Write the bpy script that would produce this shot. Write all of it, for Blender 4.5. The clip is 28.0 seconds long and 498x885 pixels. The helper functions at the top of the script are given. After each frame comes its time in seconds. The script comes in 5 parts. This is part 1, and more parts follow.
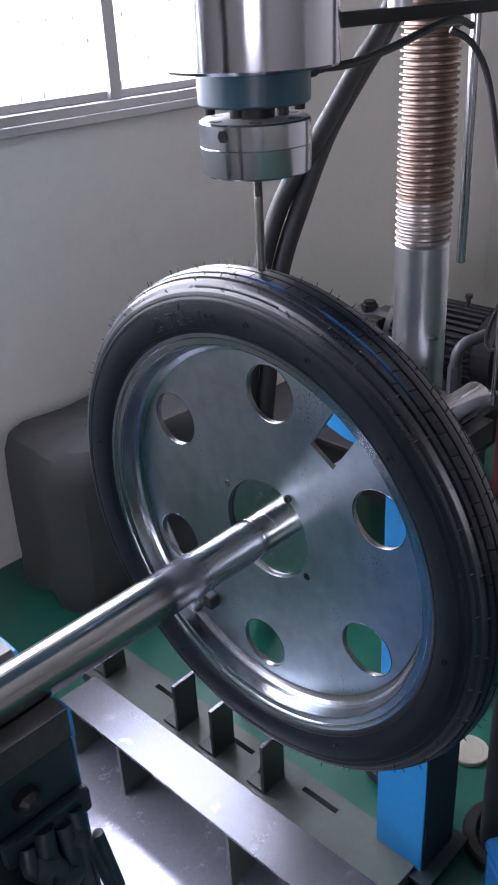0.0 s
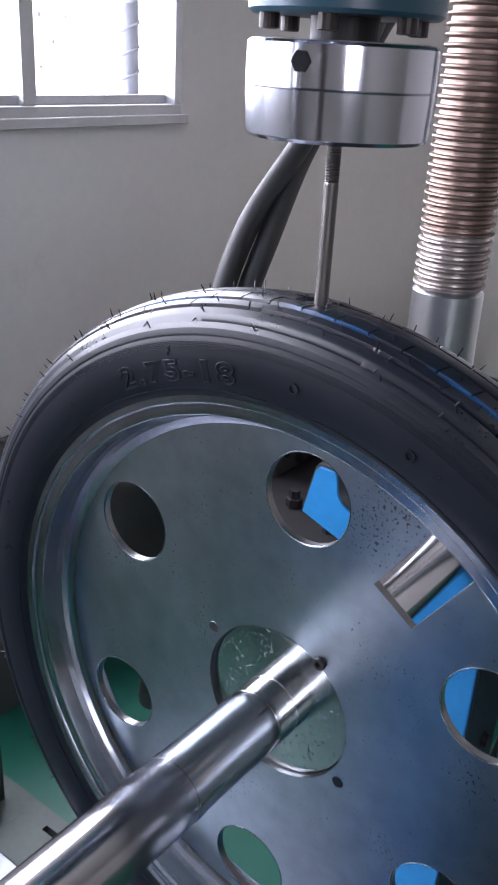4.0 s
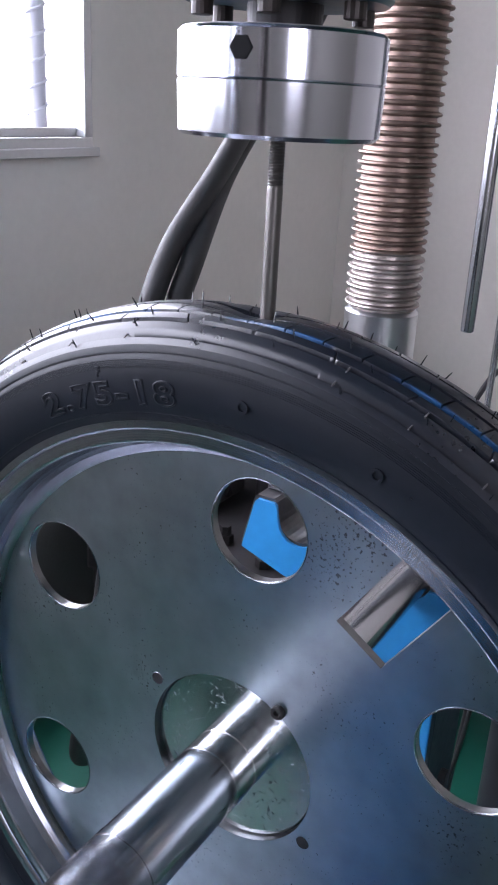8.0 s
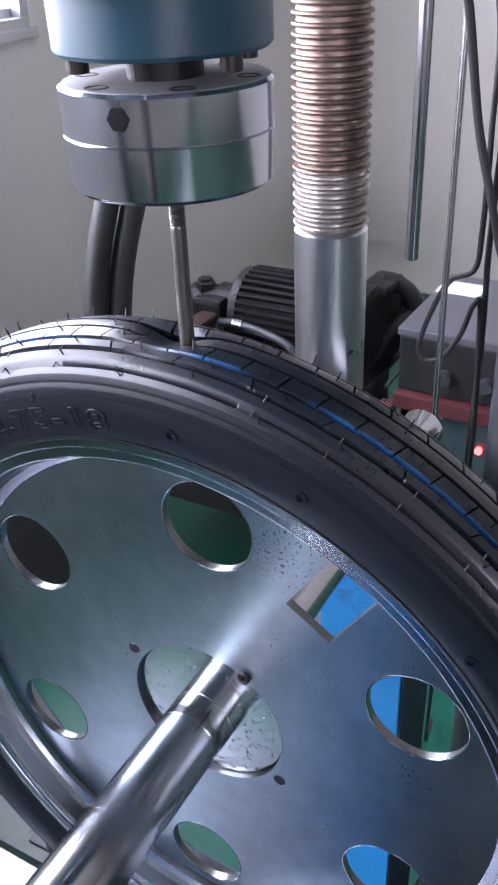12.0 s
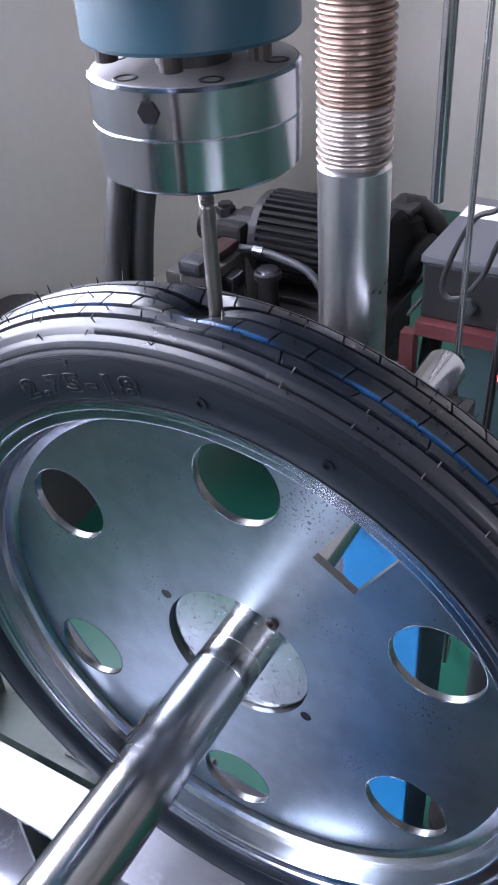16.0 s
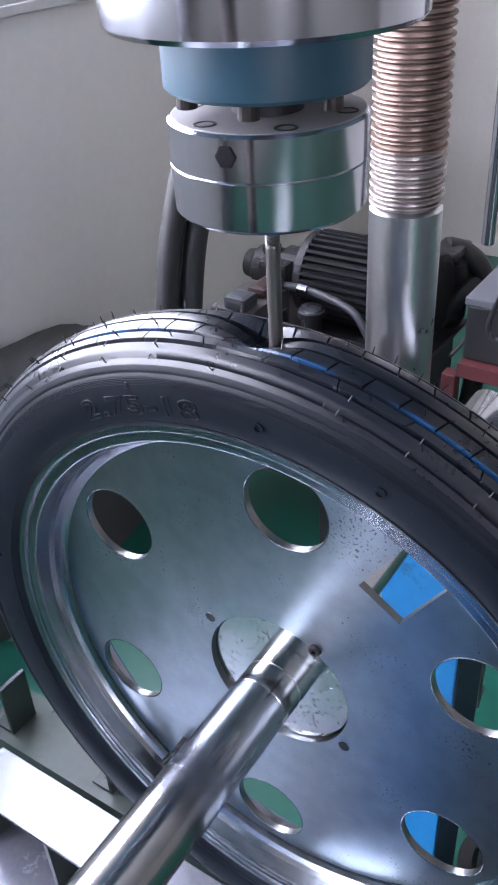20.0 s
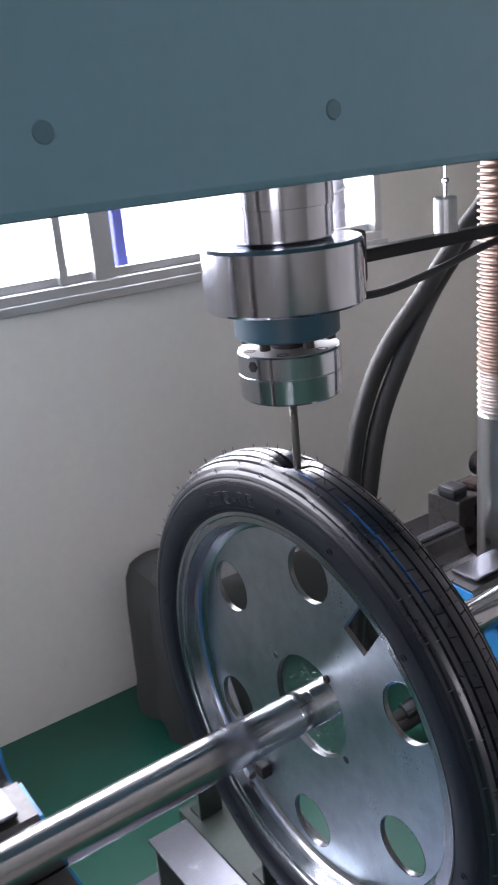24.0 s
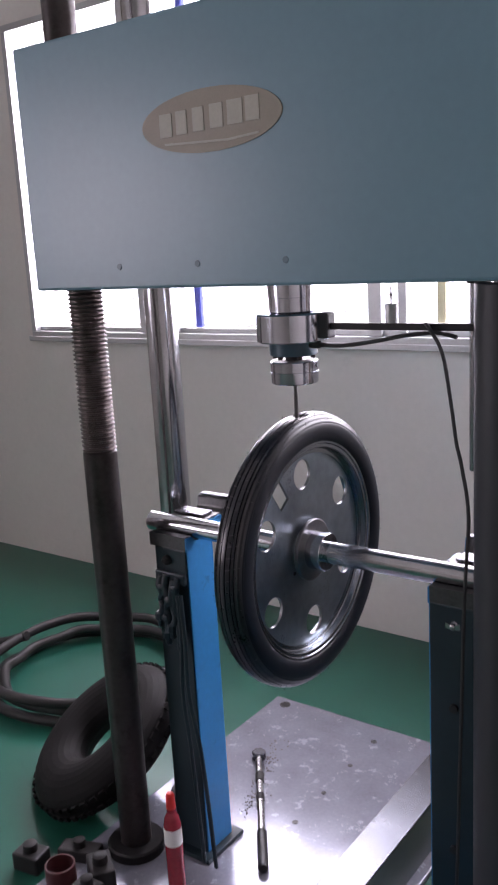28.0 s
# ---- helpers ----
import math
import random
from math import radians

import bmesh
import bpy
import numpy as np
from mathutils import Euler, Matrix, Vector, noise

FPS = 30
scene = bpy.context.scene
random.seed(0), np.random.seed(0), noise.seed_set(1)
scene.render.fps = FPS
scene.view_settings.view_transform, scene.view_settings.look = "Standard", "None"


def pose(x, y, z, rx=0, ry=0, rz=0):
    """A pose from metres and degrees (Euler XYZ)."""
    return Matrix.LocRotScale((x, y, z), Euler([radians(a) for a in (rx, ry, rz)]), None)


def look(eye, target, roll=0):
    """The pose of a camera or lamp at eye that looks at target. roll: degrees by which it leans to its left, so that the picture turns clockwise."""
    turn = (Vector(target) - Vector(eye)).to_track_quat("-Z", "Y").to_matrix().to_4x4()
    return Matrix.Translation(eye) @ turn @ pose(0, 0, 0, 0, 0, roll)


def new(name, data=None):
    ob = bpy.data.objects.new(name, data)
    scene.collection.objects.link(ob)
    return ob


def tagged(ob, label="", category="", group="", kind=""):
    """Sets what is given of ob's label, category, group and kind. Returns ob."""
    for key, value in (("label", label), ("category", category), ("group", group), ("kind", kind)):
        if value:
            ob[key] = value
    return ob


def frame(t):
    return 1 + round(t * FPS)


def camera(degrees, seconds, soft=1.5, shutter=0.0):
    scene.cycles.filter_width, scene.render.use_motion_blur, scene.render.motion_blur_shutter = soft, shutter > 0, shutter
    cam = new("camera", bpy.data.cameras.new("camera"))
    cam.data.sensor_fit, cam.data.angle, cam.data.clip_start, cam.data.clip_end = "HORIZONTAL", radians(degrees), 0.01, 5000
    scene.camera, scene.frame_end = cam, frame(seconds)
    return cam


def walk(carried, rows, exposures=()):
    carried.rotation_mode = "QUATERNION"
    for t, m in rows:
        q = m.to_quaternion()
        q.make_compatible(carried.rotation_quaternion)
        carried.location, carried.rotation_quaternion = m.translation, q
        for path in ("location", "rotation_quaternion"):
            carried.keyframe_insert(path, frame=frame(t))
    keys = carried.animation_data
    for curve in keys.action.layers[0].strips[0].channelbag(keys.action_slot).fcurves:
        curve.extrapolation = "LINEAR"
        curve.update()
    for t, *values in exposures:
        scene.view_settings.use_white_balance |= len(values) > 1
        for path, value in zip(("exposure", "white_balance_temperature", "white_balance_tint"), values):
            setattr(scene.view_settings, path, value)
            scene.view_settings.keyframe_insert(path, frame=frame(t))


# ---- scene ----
# The camera: seconds, eye, target, roll
cam = camera(31.65, 28.0, soft=2.0, shutter=0.3)
PATH = [
    (0, (-0.6046, -0.5852, 1.4499), (0.0221, 0.0428, 0.9884), -3.10),
    (0.5, (-0.6145, -0.5928, 1.4528), (0.0149, 0.0382, 0.9993), -2.93),
    (1, (-0.6196, -0.5938, 1.4551), (0.0105, 0.0387, 1.0047), -2.60),
    (1.5, (-0.6154, -0.5905, 1.4514), (0.0163, 0.0399, 1.0003), -2.82),
    (2, (-0.6134, -0.5781, 1.4410), (0.0234, 0.0532, 0.9984), -2.23),
    (2.5, (-0.6059, -0.5245, 1.4201), (0.0681, 0.0872, 1.0059), -1.43),
    (4.5, (-0.4023, -0.2453, 1.3163), (0.3588, 0.2689, 0.9210), 4.57),
    (5, (-0.4073, -0.2431, 1.3094), (0.3862, 0.2545, 0.9590), 3.94),
    (5.5, (-0.4040, -0.2403, 1.3043), (0.3937, 0.2527, 0.9568), 3.74),
    (6, (-0.4011, -0.2367, 1.3030), (0.3976, 0.2515, 0.9512), 3.75),
    (6.5, (-0.3970, -0.2367, 1.3021), (0.4005, 0.2478, 0.9428), 3.60),
    (7, (-0.3960, -0.2367, 1.3030), (0.4013, 0.2458, 0.9405), 3.47),
    (7.5, (-0.3979, -0.2387, 1.3036), (0.4009, 0.2413, 0.9409), 3.43),
    (8, (-0.3993, -0.2411, 1.3061), (0.4011, 0.2365, 0.9438), 3.07),
    (8.5, (-0.3989, -0.2438, 1.3081), (0.4036, 0.2325, 0.9488), 2.58),
    (9, (-0.3971, -0.2460, 1.3093), (0.4025, 0.2347, 0.9492), 1.90),
    (9.5, (-0.3992, -0.2461, 1.3110), (0.3971, 0.2377, 0.9480), 1.61),
    (10, (-0.3999, -0.2447, 1.3105), (0.3941, 0.2418, 0.9460), 1.66),
    (10.5, (-0.3993, -0.2448, 1.3111), (0.3949, 0.2410, 0.9461), 1.54),
    (11, (-0.4017, -0.2515, 1.3229), (0.3928, 0.2306, 0.9537), 0.83),
    (11.5, (-0.4011, -0.2651, 1.3641), (0.3813, 0.1996, 0.9495), -0.56),
    (12, (-0.3629, -0.2612, 1.3972), (0.3733, 0.1752, 0.8800), -2.55),
    (12.5, (-0.3495, -0.2487, 1.4130), (0.3618, 0.1709, 0.8491), -3.15),
    (14.5, (-0.3531, -0.2604, 1.4265), (0.3303, 0.1527, 0.8246), -4.01),
    (15, (-0.3582, -0.2621, 1.4273), (0.3209, 0.1608, 0.8273), -4.13),
    (15.5, (-0.3601, -0.2590, 1.4281), (0.3153, 0.1711, 0.8292), -4.14),
    (16, (-0.3619, -0.2569, 1.4286), (0.3149, 0.1760, 0.8332), -4.06),
    (16.5, (-0.3650, -0.2577, 1.4289), (0.3130, 0.1813, 0.8393), -4.29),
    (17, (-0.3650, -0.2565, 1.4294), (0.3149, 0.1891, 0.8471), -4.51),
    (17.5, (-0.3637, -0.2558, 1.4297), (0.3179, 0.1914, 0.8506), -4.48),
    (18, (-0.3658, -0.2564, 1.4309), (0.3161, 0.1945, 0.8550), -4.41),
    (18.5, (-0.3680, -0.2574, 1.4314), (0.3131, 0.1996, 0.8593), -4.58),
    (19, (-0.3689, -0.2584, 1.4306), (0.3105, 0.2045, 0.8613), -4.31),
    (19.5, (-0.3775, -0.2543, 1.4306), (0.3027, 0.2132, 0.8661), -3.47),
    (20, (-0.3818, -0.2546, 1.4315), (0.2974, 0.2216, 0.8731), -3.28),
    (20.5, (-0.3858, -0.2605, 1.4312), (0.2934, 0.2249, 0.8807), -3.30),
    (22.5, (-0.3876, -0.3042, 1.4374), (0.2667, 0.2464, 0.9189), -3.74),
    (23, (-0.3801, -0.3445, 1.4437), (0.2573, 0.2443, 0.9466), -4.45),
    (23.5, (-0.4384, -0.4850, 1.4910), (0.1648, 0.2079, 1.0962), -5.68),
    (24.1, (-0.5072, -0.7108, 1.5193), (-0.0017, 0.0890, 1.1956), -5.17),
    (24.5, (-0.4336, -0.8520, 1.5222), (-0.0368, 0.0170, 1.2266), -6.05),
    (25, (-0.2626, -1.0350, 1.5472), (-0.0463, -0.0897, 1.3031), -6.35),
    (25.4, (-0.1882, -1.0424, 1.5404), (-0.0808, -0.0782, 1.2979), -3.58),
    (25.8, (0.0263, -1.0424, 1.5155), (0.0142, -0.0893, 1.2129), 1.27),
    (26.2, (0.2121, -1.0203, 1.5411), (0.0454, -0.0868, 1.2235), -0.32),
    (26.8, (0.5531, -1.1083, 1.5341), (0.0571, -0.2990, 1.2194), -2.53),
    (27, (0.6504, -1.2102, 1.5454), (0.1240, -0.4115, 1.2537), -4.13),
    (27.4, (0.8057, -1.3165, 1.5791), (0.2358, -0.5272, 1.3502), -3.93),
    (28, (1.0042, -1.5411, 1.5571), (0.4226, -0.7576, 1.3382), -3.22),
]
walk(cam, [(t, look(eye, target, roll)) for t, eye, target, roll in PATH], [(0.0, 0.33, 6300, 29), (2.5, 0.33, 6300, 29), (4.5, 0.47, 6250, 29), (11.0, 0.47, 6250, 29), (12.5, 0.89, 6100, 29), (22.0, 0.89, 6100, 29), (23.0, 0.78, 6550, 29), (24.0, 0.50, 6600, 27), (25.0, 0.16, 6450, 31), (26.0, 0.21, 6500, 33), (28.0, 0.30, 6800, 36)])

ZA = 0.90          # height of the axle over the floor
WALL_Y = 1.41      # back wall with the windows
RIGHT_X = 3.0
LEFT_X = -4.2
FRONT_Y = -7.0
CEIL_Z = 3.4
WIN_X0, WIN_X1, WIN_Z0, WIN_Z1 = -2.50, 1.47, 1.165, 2.62
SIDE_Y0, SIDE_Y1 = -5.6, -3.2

# ---- light ----
world = bpy.data.worlds.new("world")
scene.world = world
world.use_nodes = True
wn = world.node_tree.nodes
sky = wn.new("ShaderNodeTexSky")
sky.sky_type = "NISHITA"
sky.sun_disc = False
sky.sun_elevation, sky.sun_rotation = radians(48), radians(20)
world.node_tree.links.new(sky.outputs[0], wn["Background"].inputs[0])
wn["Background"].inputs[1].default_value = 0.1


def area_light(name, x, y, z, rx, ry, rz, w, h, power, color):
    data = bpy.data.lights.new(name, "AREA")
    data.shape, data.size, data.size_y = "RECTANGLE", w, h
    data.energy, data.color = power, color
    ob = new(name, data)
    ob.matrix_world = pose(x, y, z, rx, ry, rz)
    return ob


# daylight that enters through the window opening
area_light("window_daylight", (WIN_X0 + WIN_X1) / 2, WALL_Y + 0.16, (WIN_Z0 + WIN_Z1) / 2, -90, 0, 0,
           WIN_X1 - WIN_X0, WIN_Z1 - WIN_Z0, 185, (0.93, 0.97, 1.0))
# fill light from the west, through an unseen side window added for it
area_light("added_side_fill", LEFT_X - 0.1, (SIDE_Y0 + SIDE_Y1) / 2, (WIN_Z0 + WIN_Z1) / 2, 0, -90, 0, WIN_Z1 - WIN_Z0, SIDE_Y1 - SIDE_Y0, 62, (0.90, 0.95, 1.0))
sun_data = bpy.data.lights.new("sun", "SUN")
sun_data.energy, sun_data.angle, sun_data.color = 1.2, radians(12), (1.0, 0.97, 0.92)
sun = new("sun", sun_data)
sun.matrix_world = look((0, 8, 9), (0, 0, 0))


# ---- materials ----
def material(name, color, rough=0.5, metal=0.0, spread=0.15, scale=8.0, fine=120.0, bump=0.1, rough_spread=0.15,
             dark=None, dark_amount=0.0, stretch=(1, 1, 1), per_piece=0.0, spec=0.5, coat=0.0, turned=0.0, patch_edge=0.16):
    """Base colour with variation at two scales, dirt patches, uneven gloss and a fine relief."""
    m = bpy.data.materials.new(name)
    m.use_nodes = True
    nt = m.node_tree
    n, ln = nt.nodes, nt.links
    bsdf = n["Principled BSDF"]
    bsdf.inputs["Metallic"].default_value = metal
    bsdf.inputs["Specular IOR Level"].default_value = spec
    bsdf.inputs["Coat Weight"].default_value = coat
    bsdf.inputs["Coat Roughness"].default_value = 0.12
    tc = n.new("ShaderNodeTexCoord")
    mp = n.new("ShaderNodeMapping")
    mp.inputs["Scale"].default_value = stretch
    ln.new(tc.outputs["Object"], mp.inputs[0])
    big, small = n.new("ShaderNodeTexNoise"), n.new("ShaderNodeTexNoise")
    big.inputs["Scale"].default_value, big.inputs["Detail"].default_value = scale, 4
    small.inputs["Scale"].default_value, small.inputs["Detail"].default_value = fine, 3
    ln.new(mp.outputs[0], big.inputs["Vector"])
    ln.new(mp.outputs[0], small.inputs["Vector"])
    mixn = n.new("ShaderNodeMath")
    mixn.operation = "MULTIPLY_ADD"
    mixn.inputs[1].default_value = 0.6
    ln.new(big.outputs[0], mixn.inputs[0])
    half = n.new("ShaderNodeMath")
    half.operation = "MULTIPLY"
    half.inputs[1].default_value = 0.4
    ln.new(small.outputs[0], half.inputs[0])
    ln.new(half.outputs[0], mixn.inputs[2])
    ramp = n.new("ShaderNodeMapRange")
    ramp.inputs["From Min"].default_value, ramp.inputs["From Max"].default_value = 0.1, 0.9
    ramp.inputs["To Min"].default_value, ramp.inputs["To Max"].default_value = max(0.05, 1 - 2 * spread), 1 + 2 * spread
    ln.new(mixn.outputs[0], ramp.inputs[0])
    shade = n.new("ShaderNodeVectorMath")
    shade.operation = "SCALE"
    shade.inputs[0].default_value = color[:3]
    if per_piece:
        info = n.new("ShaderNodeObjectInfo")
        pr = n.new("ShaderNodeMapRange")
        pr.inputs["To Min"].default_value, pr.inputs["To Max"].default_value = 1 - per_piece, 1 + per_piece
        ln.new(info.outputs["Random"], pr.inputs[0])
        mul = n.new("ShaderNodeMath")
        mul.operation = "MULTIPLY"
        ln.new(ramp.outputs[0], mul.inputs[0])
        ln.new(pr.outputs[0], mul.inputs[1])
        ln.new(mul.outputs[0], shade.inputs["Scale"])
    else:
        ln.new(ramp.outputs[0], shade.inputs["Scale"])
    out = shade.outputs[0]
    if dark:
        patch = n.new("ShaderNodeTexNoise")
        patch.inputs["Scale"].default_value, patch.inputs["Detail"].default_value = scale * 2.3, 8
        patch.inputs["Roughness"].default_value = 0.7
        ln.new(mp.outputs[0], patch.inputs["Vector"])
        edge = n.new("ShaderNodeMapRange")
        edge.inputs["From Min"].default_value, edge.inputs["From Max"].default_value = 0.62 - 0.3 * dark_amount, 0.62 + patch_edge - 0.3 * dark_amount
        ln.new(patch.outputs[0], edge.inputs[0])
        mx = n.new("ShaderNodeMix")
        mx.data_type = "RGBA"
        ln.new(edge.outputs[0], mx.inputs["Factor"])
        ln.new(out, mx.inputs["A"])
        mx.inputs["B"].default_value = (*dark, 1)
        out = mx.outputs["Result"]
    ln.new(out, bsdf.inputs["Base Color"])
    rr = n.new("ShaderNodeMapRange")
    rr.inputs["From Min"].default_value, rr.inputs["From Max"].default_value = 0.1, 0.9
    rr.inputs["To Min"].default_value, rr.inputs["To Max"].default_value = max(0.02, rough - 2 * rough_spread * rough), min(1, rough + 2 * rough_spread * rough)
    ln.new(mixn.outputs[0], rr.inputs[0])
    ln.new(rr.outputs[0], bsdf.inputs["Roughness"])
    if bump:
        b = n.new("ShaderNodeBump")
        b.inputs["Strength"].default_value, b.inputs["Distance"].default_value = bump, 0.002
        if turned:
            # rings left by the lathe round the x axis
            flat, size, rings = n.new("ShaderNodeVectorMath"), n.new("ShaderNodeVectorMath"), n.new("ShaderNodeTexNoise")
            flat.operation, size.operation = "MULTIPLY", "LENGTH"
            flat.inputs[1].default_value = (0, 1, 1)
            ln.new(tc.outputs["Object"], flat.inputs[0])
            ln.new(flat.outputs[0], size.inputs[0])
            rings.noise_dimensions = "1D"
            rings.inputs["Scale"].default_value, rings.inputs["Detail"].default_value = turned, 2
            ln.new(size.outputs["Value"], rings.inputs["W"])
            ln.new(rings.outputs[0], b.inputs["Height"])
        else:
            ln.new(small.outputs[0], b.inputs["Height"])
        ln.new(b.outputs[0], bsdf.inputs["Normal"])
    return m


RUBBER = material("tyre_rubber", (0.0058, 0.0084, 0.0130), 0.44, spread=0.25, scale=14, fine=260, bump=0.06, spec=0.21)
STEEL_DISC = material("machined_steel", (0.335, 0.392, 0.434), 0.315, 1.0, spread=0.24, scale=9, fine=46, bump=0.022, rough_spread=0.10, turned=700,
                      dark=(0.215, 0.25, 0.275), dark_amount=0.05, patch_edge=0.28)
STEEL_CUT = material("cut_steel_edge", (0.20, 0.205, 0.21), 0.34, 1.0, spread=0.25, scale=20, fine=140, bump=0.05)
FLANGE = material("flange_steel", (0.16, 0.16, 0.165), 0.36, 0.9, spread=0.2, scale=14, fine=110, bump=0.03)
STEEL_RIM = material("turned_steel", (0.305, 0.33, 0.36), 0.22, 1.0, spread=0.15, scale=10, fine=160, bump=0.02, rough_spread=0.1, turned=900)
STEEL_HUB = material("oiled_steel", (0.47, 0.51, 0.52), 0.17, 1.0, spread=0.15, scale=18, fine=150, bump=0.03, rough_spread=0.15)
CHROME = material("ground_chrome", (0.48, 0.49, 0.515), 0.17, 1.0, spread=0.08, scale=10, fine=220, bump=0, rough_spread=0.08)
POLISHED = material("polished_steel", (0.53, 0.55, 0.60), 0.14, 1.0, spread=0.1, scale=10, fine=150, bump=0, rough_spread=0.15,
                    stretch=(1, 1, 0.15))
COLUMN = material("column_steel", (0.46, 0.46, 0.465), 0.27, 1.0, spread=0.07, scale=7, fine=40, bump=0, rough_spread=0.04)
WORN_COLUMN = material("worn_column_steel", (0.49, 0.50, 0.515), 0.29, 1.0, spread=0.10, scale=14, fine=60, bump=0, rough_spread=0.08, dark=(0.36, 0.315, 0.30), dark_amount=0.02, patch_edge=0.3)
THREAD = material("screw_thread_steel", (0.235, 0.168, 0.138), 0.42, 0.85, spread=0.3, scale=12, fine=140, bump=0.05,
                  dark=(0.17, 0.115, 0.09), dark_amount=0.3, patch_edge=0.3)
WORN_THREAD = material("rubbed_thread_steel", (0.36, 0.315, 0.295), 0.40, 0.9, spread=0.3, scale=12, fine=140, bump=0.05, dark=(0.22, 0.17, 0.15), dark_amount=0.25, patch_edge=0.3)
# thread and column steel again, with the left column's backlit shade in the colour
BACKLIT_THREAD = material("backlit_thread_steel", (0.10, 0.085, 0.08), 0.45, 0.8, spread=0.35, scale=12, fine=140, bump=0.08,
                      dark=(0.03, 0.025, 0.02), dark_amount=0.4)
BACKLIT_COLUMN = material("backlit_column_steel", (0.055, 0.048, 0.048), 0.38, 0.7, spread=0.3, scale=7, fine=80, bump=0.03,
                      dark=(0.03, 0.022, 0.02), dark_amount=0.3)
CHUCK_FACE = material("dull_ground_steel", (0.42, 0.42, 0.43), 0.5, 0.6, spread=0.15, scale=14, fine=120, bump=0.03)
PLUNGER = material("dull_plunger_steel", (0.15, 0.143, 0.137), 0.40, 0.9, spread=0.08, scale=20, fine=150, bump=0, rough_spread=0.05)
BOLT = material("oxidised_bolt", (0.036, 0.030, 0.028), 0.45, 0.5, spread=0.3, scale=30, fine=200, bump=0.05)
BLUE = material("blue_paint", (0.012, 0.22, 0.52), 0.42, spread=0.12, scale=5, fine=70, bump=0.06, dark=(0.02, 0.05, 0.09), dark_amount=0.08)
BLUE_CUP = material("grey_blue_paint", (0.018, 0.070, 0.105), 0.38, spread=0.1, scale=9, fine=90, bump=0.05)
TEAL = material("teal_machine_paint", (0.125, 0.255, 0.315), 0.34, spread=0.06, scale=3, fine=60, bump=0, rough_spread=0.05)
PLUG = material("painted_plug", (0.075, 0.16, 0.20), 0.45, spread=0.1, scale=9, fine=90, bump=0.05)
BLACK = material("black_steel", (0.013, 0.0135, 0.015), 0.45, spread=0.3, scale=12, fine=110, bump=0.12)
DARK_OIL = material("oily_dark_iron", (0.017, 0.0165, 0.018), 0.52, 0.2, spread=0.35, scale=14, fine=90, bump=0.1, spec=0.4)
DUSTY = material("dusty_grey_iron", (0.065, 0.062, 0.060), 0.6, 0.2, spread=0.35, scale=16, fine=110, bump=0.1, dark=(0.02, 0.02, 0.02), dark_amount=0.3)
MOTOR = material("dusty_black_paint", (0.012, 0.0125, 0.014), 0.7, spread=0.3, scale=14, fine=90, bump=0.05, spec=0.12)
HOSE = material("hose_rubber", (0.012, 0.012, 0.013), 0.58, spread=0.2, scale=20, fine=220, bump=0.15)
CABLE = material("cable_sheath", (0.03, 0.03, 0.032), 0.45, spread=0.2, scale=20, fine=220, bump=0.1)
WALL = material("wall_paint", (0.72, 0.685, 0.65), 0.75, spread=0.05, scale=1.6, fine=45, bump=0.05, dark=(0.55, 0.53, 0.49), dark_amount=-0.08)
FLOOR = material("green_floor_paint", (0.006, 0.092, 0.064), 0.33, spread=0.06, scale=1.2, fine=30, bump=0, rough_spread=0.06,
                 dark=None)
PLATE = material("base_plate_paint", (0.245, 0.257, 0.305), 0.16, 0.35, spread=0.15, scale=11, fine=110, bump=0, rough_spread=0.2,
                 dark=(0.38, 0.40, 0.455), dark_amount=0.15, patch_edge=0.05)
STRIP = material("bare_steel_strip", (0.125, 0.132, 0.15), 0.25, 0.9, spread=0.15, scale=8, fine=140, bump=0, rough_spread=0.15,
                 dark=(0.21, 0.222, 0.25), dark_amount=0.12, patch_edge=0.1)
GREYPAINT = material("grey_green_paint", (0.065, 0.088, 0.078), 0.42, spread=0.15, scale=8, fine=90, bump=0.08, dark=(0.06, 0.07, 0.06), dark_amount=0.15)
ALU = material("window_aluminium", (0.50, 0.51, 0.52), 0.4, 0.8, spread=0.08, scale=6, fine=80, bump=0.03)
SLEEVE = material("dark_grey_paint", (0.030, 0.034, 0.040), 0.5, spread=0.15, scale=6, fine=80, bump=0.06)
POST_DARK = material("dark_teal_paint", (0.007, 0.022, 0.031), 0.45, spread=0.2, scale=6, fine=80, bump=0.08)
REDPAINT = material("red_oxide_paint", (0.070, 0.0135, 0.016), 0.55, spread=0.2, scale=9, fine=90, bump=0.1, dark=(0.05, 0.02, 0.02), dark_amount=0.2)
TARP = material("dark_canvas", (0.058, 0.060, 0.060), 0.85, spread=0.2, scale=6, fine=160, bump=0.25)
LEDGE = material("pale_ledge_tile", (0.62, 0.62, 0.58), 0.5, spread=0.1, scale=9, fine=70, bump=0.05, per_piece=0.2)
# wall paint in a darker tone, so the unseen walls bounce less light
DIM_WALL = material("room_dimming_wall_paint", (0.36, 0.34, 0.31), 0.75, spread=0.08, scale=1.6, fine=45, bump=0.05, dark=(0.28, 0.265, 0.24), dark_amount=-0.05)
CEILING = material("ceiling_paint", (0.45, 0.44, 0.42), 0.8, spread=0.04, scale=2, fine=40, bump=0.03)


BADGE = material("badge_orange", (0.25, 0.225, 0.175), 0.45, spread=0.1, scale=20, fine=200, bump=0.03)
BADGE_PALE = material("badge_cream", (0.37, 0.36, 0.30), 0.45, spread=0.1, scale=20, fine=200, bump=0.03)


